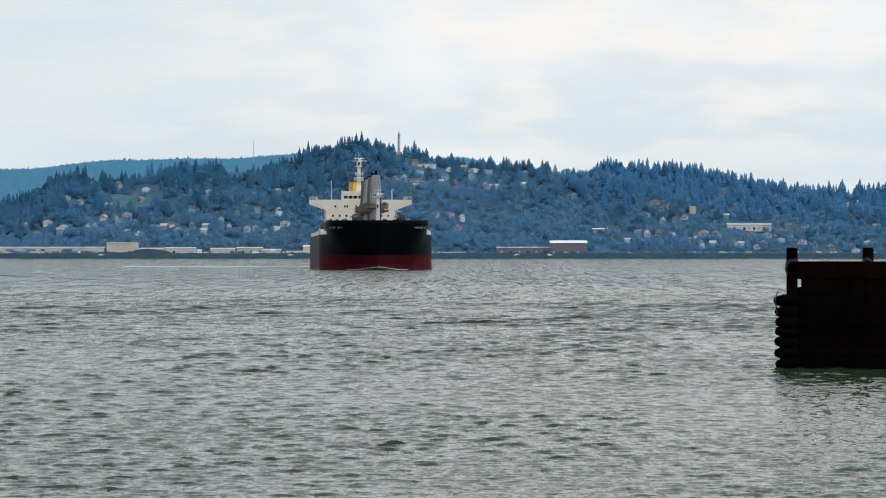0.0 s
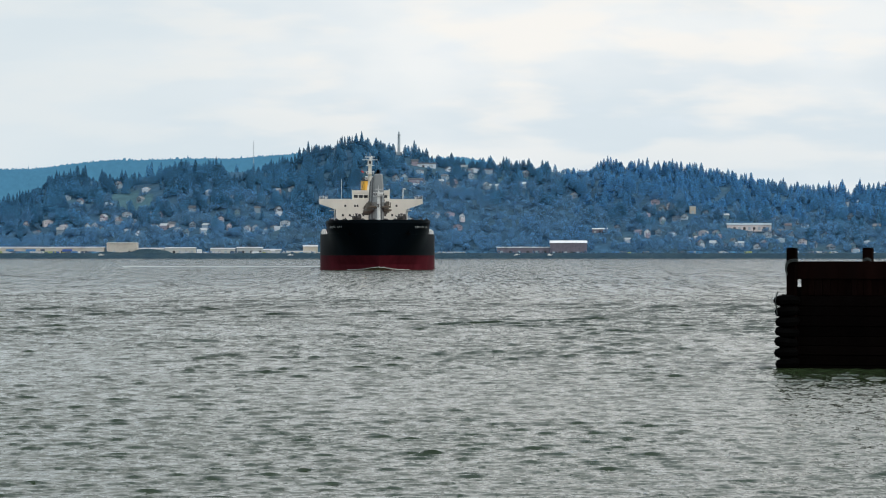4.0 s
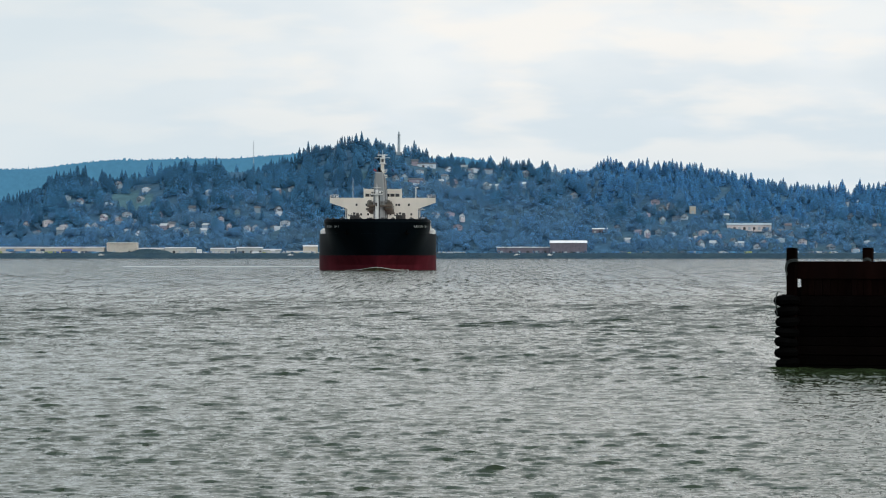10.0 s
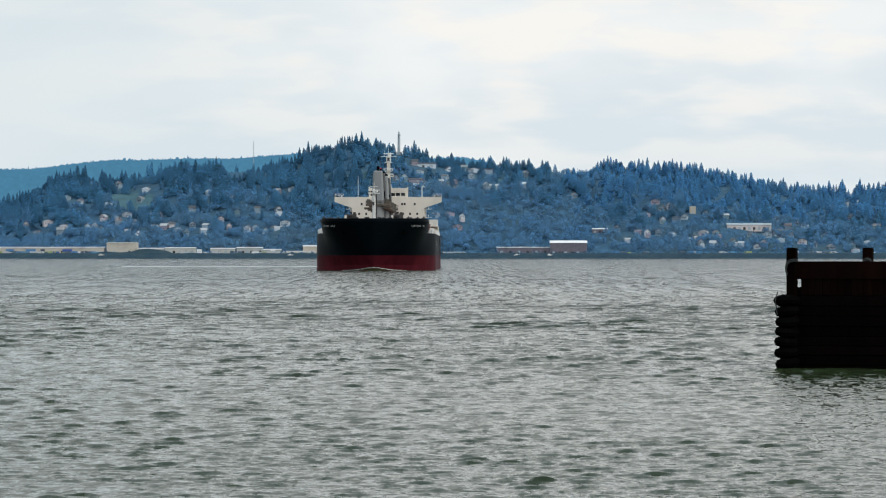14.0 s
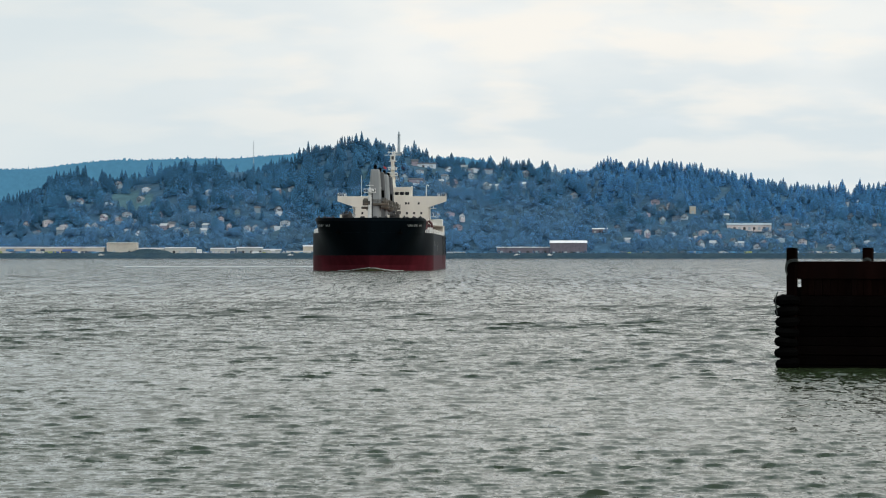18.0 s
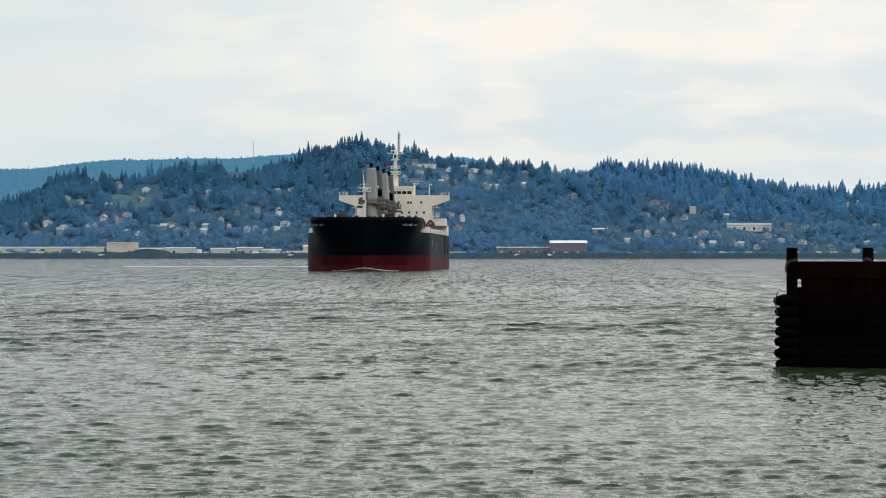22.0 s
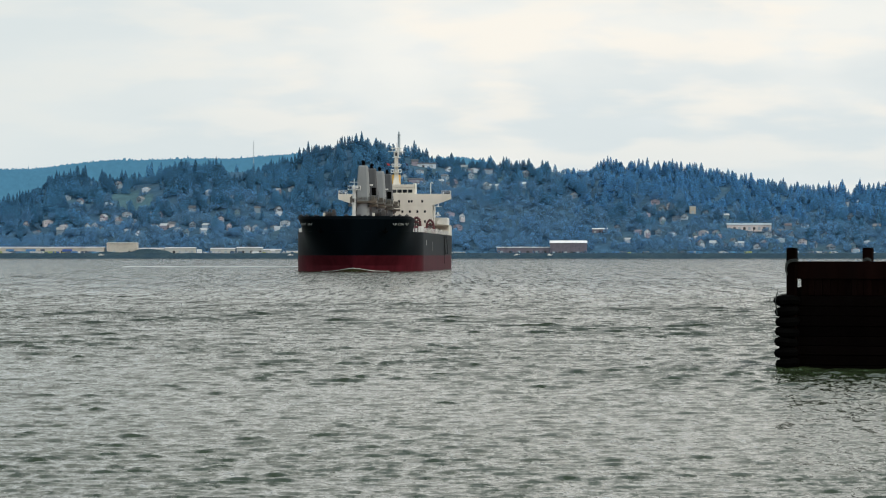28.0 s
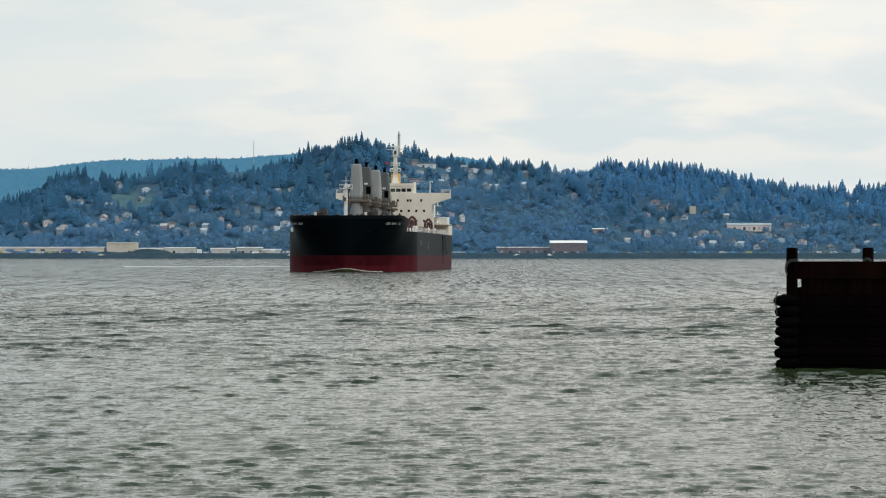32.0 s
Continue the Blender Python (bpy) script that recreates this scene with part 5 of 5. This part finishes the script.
def waterfront():
    z = 6.3
    shed("warehouse", -562, -428, 4062, z, 7.4, 22, TAN, GREY_ROOF, "long low tan warehouse with a pale roof on the waterfront", doors=9)
    shed("hall", -425, -387, 4068, z, 13.2, 26, TAN, TAN, "tall plain tan hall on the waterfront", 1.0, 2)
    shed("warehouse", -384, -352, 4060, z, 6.2, 18, SHED_PAINT, GREY_ROOF, "low pale warehouse with a white roof", doors=4)
    shed("warehouse", -350, -312, 4052, z, 6.8, 18, SHED_PAINT, GREY_ROOF, "pale waterfront shed with a white roof", doors=5)
    shed("warehouse", -293, -262, 4056, z, 6.0, 18, SHED_PAINT, GREY_ROOF, "white shed with a shallow roof beside the river", doors=4)
    shed("warehouse", -260, -228, 4058, z, 7.2, 18, SHED_PAINT, GREY_ROOF, "grey-white shed with dark upper windows", doors=6)
    shed("warehouse", -226, -204, 4048, z, 4.6, 12, SHED_PAINT, GREY_ROOF, "small white shed near the shore", doors=2)
    shed("boathouse", -176, -158, 4050, z, 8.8, 10, SHED_PAINT, GREY_ROOF, "white boathouse with a pale roof at the shore", 2.0, 1)
    shed("warehouse", -200, -160, 4040, z - 1, 3.6, 9, SHED_PAINT, GREY_ROOF, "long low white shed at the water's edge", 0.8, 5)
    shed("warehouse", 68, 134, 4050, z, 7.6, 16, BRICK, PALE_ROOF, "long low shed with a white metal roof", 0.9, 6)
    shed("cannery", 135, 181, 4046, z - 1, 14.2, 24, BRICK, PALE_ROOF, "brown brick cannery with a bright white roof", 3.4, 6)
    shed("shed", 194, 214, 4182, ground_z(204, 4182), 4.6, 9, BRICK, PALE_ROOF, "brown shed with a white roof on the slope", 1.6, 3)
    shed("shed", -18, 28, 4040, z - 1, 2.6, 8, SHED_PAINT, PALE_ROOF, "long low white shed at the water's edge", 0.6, 5)
    shed("apartment_block", 372, 430, 4216, ground_z(400, 4216) + 1, 6.4, 12, APARTMENT, STONE, "long pale apartment block on the hillside", 2.6, 9, "apartments")
    shed("apartment_block", 432, 448, 4210, ground_z(440, 4210), 7.0, 12, BRICK, ROOF_PAINT, "brown apartment block on the hillside", 2.6, 3, "apartments")
    shed("tower_block", 327, 335, 4268, ground_z(332, 4268), 9.5, 8, SHED_PAINT, STONE, "plain tan tower block among houses", 0.8, 1, "building")
    for x0, x1, y, tall in ((-45, -10, 4519, 4.5), (-68, -28, 4400, 3.4), (28, 70, 4533, 4.2), (56, 76, 4412, 4.8)):
        shed("long_house", x0, x1, y, ground_z((x0 + x1) / 2, y), tall, 10, HOUSE_PAINT, PALE_ROOF if y == 4412 else ROOF_PAINT, "long low house with a wide roof near the hilltop", 1.8, 3, "house")
    # stacked containers, boats and vans along the yard
    rng = random.Random(31)
    first = None
    for k in range(64):
        x = rng.choice((rng.uniform(-565, -430), rng.uniform(-565, -430), rng.uniform(-380, -200), rng.uniform(180, 560)))
        y = rng.uniform(4028, 4046)
        m = pose(x, y, ground_z(x, y) + 0.2, 0, 0, rng.uniform(-12, 12))
        if first is None:
            first = thing("container", m, "painted steel container standing in the waterfront yard", "container", "yard containers")
            body = part("body", box(fresh(), -4.2, 4.2, -1.3, 1.3, 0, 3.0, 0.05), BOX_PAINT, first)
            for s in (-3.2, -1.6, 0, 1.6, 3.2):
                part("side_rib", box(fresh(), s - 0.08, s + 0.08, -1.38, -1.29, 0.1, 2.9), BOX_PAINT, body)
        else:
            copy_thing(first, m)
    def stack(x, y, high, paint, label, long=4.2):
        ob = thing("container", pose(x, y, ground_z(x, y) + 0.2), label, "container", "yard containers")
        for k in range(high):
            body = part("body", box(fresh(), -long, long, -1.3, 1.3, 2.8 * k, 2.8 * k + 2.75, 0.05), paint, ob)
            for q in range(7):
                at = -long + long * 2 * (q + 0.5) / 7
                part("side_rib", box(fresh(), at - 0.08, at + 0.08, -1.38, -1.29, 2.8 * k + 0.1, 2.8 * k + 2.65), paint, body)
    for x, high, paint, label, long in ((-544, 2, BOX_BLUE, "stacked blue steel containers", 5.0), (-518, 2, BOX_BLUE, "stacked blue steel containers", 6.0), (-497, 1, BOX_LIME, "lime green steel container", 6.5),
                                  (-503, 2, BOX_DARK, "stacked dark steel containers", 2.6), (-472, 2, BOX_NAVY, "stacked deep blue containers", 6.0), (-486, 1, BOX_NAVY, "deep blue container", 4.0),
                                  (-461, 1, PALE_ROOF, "white steel container", 5.5), (-352, 1, PALE_ROOF, "white steel container", 5.0), (-322, 1, BOX_DARK, "dark steel container", 4.0),
                                  (-306, 2, PALE_ROOF, "stacked white containers", 3.4), (-236, 1, PALE_ROOF, "white steel container", 4.4), (-214, 2, PALE_ROOF, "stacked white containers", 3.2)):
        stack(x, 4044 + high, high, paint, label + " on the waterfront yard", long)
    # vans and cars parked along the shore road
    van = None
    for k in range(40):
        x = rng.uniform(-565, -150) if k < 28 else rng.uniform(200, 600)
        y = rng.uniform(4030, 4058)
        m = pose(x, y, ground_z(x, y) + 0.05, 0, 0, rng.choice((0, 180)) + rng.uniform(-8, 8))
        if van is None:
            van = thing("parked_van", m, "small painted van parked on the waterfront", "van", "parked vans")
            part("body", prism(fresh(), ((-2.4, 0.4), (2.4, 0.4), (2.4, 1.2), (1.6, 1.4), (1.0, 2.2), (-2.4, 2.2)), "y", -0.9, 0.9), BOX_PAINT, van)
            part("windscreen", prism(fresh(), ((1.65, 1.42), (1.72, 1.42), (1.12, 2.12), (1.05, 2.12)), "y", -0.8, 0.8), GLASS, van)
            for wx in (-1.5, 1.5):
                for wy in (-0.85, 0.85):
                    part("wheel", tube(fresh(), (wx, wy - 0.1, 0.36), (wx, wy + 0.1, 0.36), 0.36, n=9), DARK, van)
        else:
            copy_thing(van, m)
    # gravel heap
    bm = fresh()
    bmesh.ops.create_icosphere(bm, subdivisions=4, radius=1.0)
    for v in bm.verts:
        n = noise.noise(v.co * 3)
        v.co = Vector((v.co.x * 58 * (1 + 0.1 * n), v.co.y * 12, max(-0.2, v.co.z * 9.5 * (1 + 0.25 * n) * (0.75 + 0.25 * math.sin(v.co.x * 5)))))
    ob = new("gravel_heap", shaped("gravel_heap", bm, BANK, True))
    ob.matrix_basis = pose(-384, 4036, 3.0)
    tagged(ob, "long dark heap of gravel on the far bank", "gravel heap")
    # small white boats drawn up at the shore
    boat = None
    for x in (-426, -190, 92, 133):
        m = pose(x, 4012, ground_z(x, 4012) + 0.9, 0, 0, rng.uniform(-20, 20))
        if boat is None:
            boat = thing("small_boat", m, "small white boat drawn up on the bank", "boat", "boats on the bank")
            part("hull", prism(fresh(), ((-3.6, 0.9), (-3.2, 0), (2.4, 0), (4.0, 1.1)), "y", -1.0, 1.0), WHITE, boat)
            part("cabin", box(fresh(), -1.8, 0.9, -0.8, 0.8, 0.95, 2.1, 0.1), WHITE, boat)
        else:
            copy_thing(boat, m)


def memorial_tower():
    x, y = -62.3, 4552
    z = ground_z(x, y)
    ob = thing("memorial_column", pose(x, y, z), "tall pale stone memorial column on the hilltop", "tower")
    top = 4 + (452.4 - 232.0) / 5700 * y - z
    part("plinth", box(fresh(), -4, 4, -4, 4, -2, 3, 0.2), STONE, ob)
    part("shaft", tube(fresh(), (0, 0, 3), (0, 0, top - 6), 2.1, 1.75, 20), STONE, ob, "", True)
    part("gallery", tube(fresh(), (0, 0, top - 6), (0, 0, top - 5.2), 2.5, 2.6, 20), STONE, ob)
    part("lantern", tube(fresh(), (0, 0, top - 5.2), (0, 0, top - 1.6), 1.2, 1.1, 14), STONE, ob)
    part("cupola", tube(fresh(), (0, 0, top - 1.6), (0, 0, top), 1.3, 0.15, 14), STONE, ob)


def radio_mast():
    ob = thing("radio_mast", pose(-276, 4690, 60), "thin lattice radio mast on the ridge", "mast")
    top = 4 + (452.4 - 250) / 5700 * 4690 - 60
    for k in range(3):
        a = 2.094 * k
        part("leg", tube(fresh(), (0.9 * math.cos(a), 0.9 * math.sin(a), 0), (0.5 * math.cos(a), 0.5 * math.sin(a), top), 0.3, 0.2, 5), STONE, ob)
    bm = fresh()
    for k in range(26):
        a = 2.094 * k
        z0, z1 = top * k / 26, top * (k + 1) / 26
        tube(bm, (0.8 * math.cos(a), 0.8 * math.sin(a), z0), (0.8 * math.cos(a + 2.094), 0.8 * math.sin(a + 2.094), z1), 0.1, n=4)
    part("bracing", bm, STONE, ob)


def lawns():
    for x, y, w, d in ((-423, 4420, 24, 34), (-440, 4462, 18, 26), (-120, 4420, 20, 12), (80, 4500, 40, 18), (-452, 4330, 10, 24)):
        xs, ys = np.linspace(x - w, x + w, 14), np.linspace(y - d, y + d, 12)
        X, Y = np.meshgrid(xs, ys)
        fade = np.clip(1.2 - np.hypot((X - x) / w, (Y - y) / d), -0.3, 0.3)
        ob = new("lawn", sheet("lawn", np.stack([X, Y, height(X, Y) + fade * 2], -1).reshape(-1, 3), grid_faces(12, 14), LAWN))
        tagged(ob, "grass clearing on the wooded hillside", "lawn", kind="structure")


# tips of the trees that stand against the sky: how far across and how high, for a crest 4560 m away
TIP_X = (-640, -599, -587, -573, -563, -559, -547, -537, -527, -518, -507, -503, -495, -483, -471, -463, -455, -431, -423, -413, -403, -387, -371, -363, -351, -343, -331, -321,
         -315, -307, -291, -251, -243, -227, -215, -203, -191, -179, -159, -149, -143, -135, -123, -115, -107, -95, -41, -33, -23, -15, -7, 2, 12, 29, 41)
TIP_Z = (92, 98, 98, 102, 108, 118, 126, 125, 128, 133, 133, 118, 116, 128, 120, 114, 127, 123, 116, 119, 126, 134, 142, 140, 141, 134, 141, 145,
         140, 126, 124, 134, 141, 146, 144, 158, 167, 163, 162, 168, 175, 174, 178, 181, 172, 172, 168, 154, 157, 146, 148, 143, 150, 142, 139)
TIP_EAST_X = (69, 86, 97, 105, 121, 133, 141, 149, 155, 165, 185, 197, 209, 219, 227, 233, 245, 253, 257, 265, 277, 289, 297, 305, 313, 325, 337, 349, 365, 373, 389, 401, 410, 421, 429,
              437, 453, 469, 481, 493, 502, 517, 533, 547, 557, 565, 577, 585, 591, 597, 609, 617, 627)
TIP_EAST_Z = (140, 145, 138, 140, 143, 128, 140, 139, 122, 124, 129, 126, 127, 138, 142, 147, 142, 138, 130, 139, 142, 144, 130, 140, 140, 142, 139, 135, 131, 128, 130, 122, 126, 115, 122,
              118, 114, 110, 115, 106, 111, 106, 102, 111, 106, 113, 92, 106, 115, 106, 108, 110, 110)


def skyline(x, y):
    """How high a tree may reach at (x, y) without standing over the crest."""
    at = x * 4560 / y
    top = np.interp(at, TIP_X + TIP_EAST_X, TIP_Z + TIP_EAST_Z)
    return 4 + (top - 4) * y / 4560


def woods():
    rng = np.random.default_rng(77)
    built = [(x, y) for x in range(372, 450, 9) for y in (4216, 4194)] + [(332, 4268), (200, 4184), (208, 4184)] + [(x, 4519) for x in range(-45, -8, 9)]
    built += [(x, 4400) for x in range(-66, -28, 9)] + [(x, 4533) for x in range(30, 70, 9)] + [(60, 4412), (70, 4412)]
    taken = np.array(list(HOMES) + built, float)
    firs, broad, low = [], [], []
    def free(x, y, back, front):
        dx, dy = taken[:, 0] - x, taken[:, 1] - y
        return not ((np.abs(dx) < 9) & (dy > -back) & (dy < front)).any()
    def meadow(x, y):
        return ((x + 425) / 36) ** 2 + ((y - 4435) / 75) ** 2 < 1 and rng.random() < 0.86
    def density(x, y):
        return 0.5 + 0.5 * noise.noise(Vector((x / 85, y / 70, 3.1))) + 0.22 * noise.noise(Vector((x / 30, y / 26, 9.4)))
    # how thickly the firs stand along the hill
    def fir_share(x):
        return float(np.interp(x, (-640, -560, -470, -430, -390, -250, -230, -90, -60, 60, 140, 200, 230, 640), (0.4, 0.9, 0.9, 0.35, 0.6, 0.7, 0.95, 0.95, 0.3, 0.25, 0.5, 0.5, 0.9, 0.85)))
    while len(firs) < 2900:
        x, y = rng.uniform(-740, 740), rng.uniform(4120, 4610)
        s = (y - 4090) / 480
        if free(x, y, 5, 26) and density(x, y) * 0.8 + s * 0.8 + fir_share(x) * 0.5 > 0.95 + 0.4 * rng.random() and not (abs(x + 62) < 7 and y > 4500) and not meadow(x, y):
            h = rng.uniform(9, 25) * (1.0 - 0.2 * s)
            h = min(h, skyline(x, y) - 1.5 - ground_z(x, y))
            if h < 7:
                continue
            firs.append((x, y, ground_z(x, y) - 0.5, h, rng.random() * 6.28, rng.uniform(0.95, 1.9)))
    while len(broad) < 3600:
        x, y = rng.uniform(-740, 740), rng.uniform(4092, 4560)
        s = (y - 4090) / 480
        if free(x, y, 4, 17) and density(x, y) * 0.8 + s * 0.8 + fir_share(x) * 0.5 < 0.9 + 0.5 * rng.random() and not meadow(x, y):
            broad.append((x, y, ground_z(x, y) - 0.8, rng.uniform(8, 17), rng.random() * 6.28, rng.uniform(0.8, 1.4)))
    while len(low) < 900:
        x, y = rng.uniform(-740, 740), rng.choice((rng.uniform(4024, 4040), rng.uniform(4080, 4110)))
        if -570 < x < -200 and y < 4060:
            continue
        low.append((x, y, ground_z(x, y) - 0.6, rng.uniform(2, 5.5), rng.random() * 6.28, rng.uniform(1.0, 1.8)))
    for k in range(1100):
        x, y = rng.uniform(-740, 740), rng.uniform(4003, 4024)
        if x > -190 or rng.random() < 0.3:
            low.append((x, y, ground_z(x, y) - 0.4, rng.uniform(1.0, 2.4), rng.random() * 6.28, rng.uniform(1.8, 4.0)))
    back = []
    for low_x, high_x, top, count in ((-420, -320, 138, 18), (-300, -235, 136, 9), (-190, -145, 158, 9), (-118, -76, 166, 10), (-60, -25, 163, 9), (40, 96, 146, 16), (96, 160, 138, 8), (210, 470, 138, 40), (470, 640, 108, 30)):
        for k in range(count):
            x, y = rng.uniform(low_x, high_x), rng.uniform(4620, 4680)
            z = min(top, skyline(x, 4560) + 5 if low_x > 200 else top) - rng.uniform(0, 9)
            h = rng.uniform(18, 26)
            back.append((x * y / 4560, y, 4 + (z - 4) * y / 4560 - h, h, rng.random() * 6.28, rng.uniform(0.7, 1.1)))
    r = np.random.default_rng(5)
    grove("back_fir_wood", [fir_shape(r, 70) for k in range(6)], back, FIR_FAR, "firs on the slope behind the crest, tinted pale blue for haze")
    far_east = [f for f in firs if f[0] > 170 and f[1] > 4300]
    grove("fir_wood", [fir_shape(r) for k in range(9)], [f for f in firs if not (f[0] > 170 and f[1] > 4300)], FIR, "dense fir wood covering the hillside, tinted blue for haze")
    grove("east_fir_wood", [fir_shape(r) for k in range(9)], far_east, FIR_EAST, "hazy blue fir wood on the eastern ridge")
    grove("bare_wood", [leafy_shape(r) for k in range(10)], broad, LEAF, "bare broadleaf trees between the houses, tinted blue for haze")
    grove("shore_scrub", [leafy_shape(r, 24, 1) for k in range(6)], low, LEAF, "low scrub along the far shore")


def crest_firs():
    """The single firs that stand against the sky along the crest, and lower ones between them."""
    rng = np.random.default_rng(19)
    made_west, made_east = [], []
    spots = [(x, z, 0) for x, z in zip(TIP_X + TIP_EAST_X, TIP_Z + TIP_EAST_Z)]
    x = -640.0
    while x < 640:
        spots.append((x, float(np.interp(x, TIP_X + TIP_EAST_X, TIP_Z + TIP_EAST_Z)) - rng.uniform(0.5, 7), 1))
        x += rng.uniform(3.5, 8)
    for x, z, filler in spots:
        y = rng.uniform(4545, 4572)
        x, z = x * y / 4560, 4 + (z - 4) * y / 4560
        if filler and (abs(x + 62) < 26 or -490 < x < -440 and rng.random() < 0.7):
            continue
        foot = ground_z(x, y) - 0.8
        h = max(7.0, z - foot)
        g = rng.uniform(0.8, 1.15) * max(1.0, 13 / h)
        m = pose(x, y, z - h, 0, 0, rng.uniform(0, 360)) @ Matrix.Diagonal((h / 20 * g, h / 20 * g, h / 20.8, 1))
        made = made_east if x > 190 else made_west
        if len(made) < 8:
            ob = thing("fir_tree", m, "tall dark fir standing on the hill crest", "tree", "firs along the crest")
            v, f = fir_shape(rng, 84, 20.0, rng.uniform(0.22, 0.36), 8)
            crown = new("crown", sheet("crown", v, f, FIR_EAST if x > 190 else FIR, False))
            crown.parent = ob
            part("trunk", tube(fresh(), (0, 0, -1), (0, 0, 18.5), 0.45, 0.06, 7), BARK, ob)
            made.append(ob)
        else:
            ob = copy_thing(made[int(rng.integers(0, 8))], m)
        ob.matrix_basis = m


waterfront()
homes()
memorial_tower()
radio_mast()
lawns()
woods()
crest_firs()


# ---- what moves: the ship turning towards the quay, the waves, the clouds ----
SHIP_WAY = ((0, -18.01, 898.6, -3.41), (3, -17.69, 888.4, -2.44), (6, -17.59, 878.2, -1.54), (9, -17.69, 867.8, -0.71), (12, -17.99, 857.4, 0.04),
            (14, -18.29, 850.5, 0.51), (17, -18.89, 839.9, 1.16), (20, -19.63, 829.3, 1.76), (23, -20.52, 818.6, 2.31), (25, -21.19, 811.4, 2.64),
            (28, -22.28, 800.5, 3.11), (30, -23.07, 793.3, 3.40), (32, -23.91, 785.9, 3.68))


def motions():
    way = [(t, pose(x, y, 0, 0, 0, -turn)) for t, x, y, turn in SHIP_WAY]
    walk(ship, way)
    walk(swell, way)
    walk(water_a, [(t, pose(0.2 * t, -0.8 * t, 0.006 * math.sin(t * 1.3))) for t in range(0, 33, 4)])
    walk(water_b, [(t, pose(0.12 * t, -0.3 * t, 0.006 * math.cos(t * 1.1))) for t in range(0, 33, 4)])
    walk(backdrop, [(0, pose(0, 4940, 0)), (32, pose(-44, 4940, 0))])


motions()
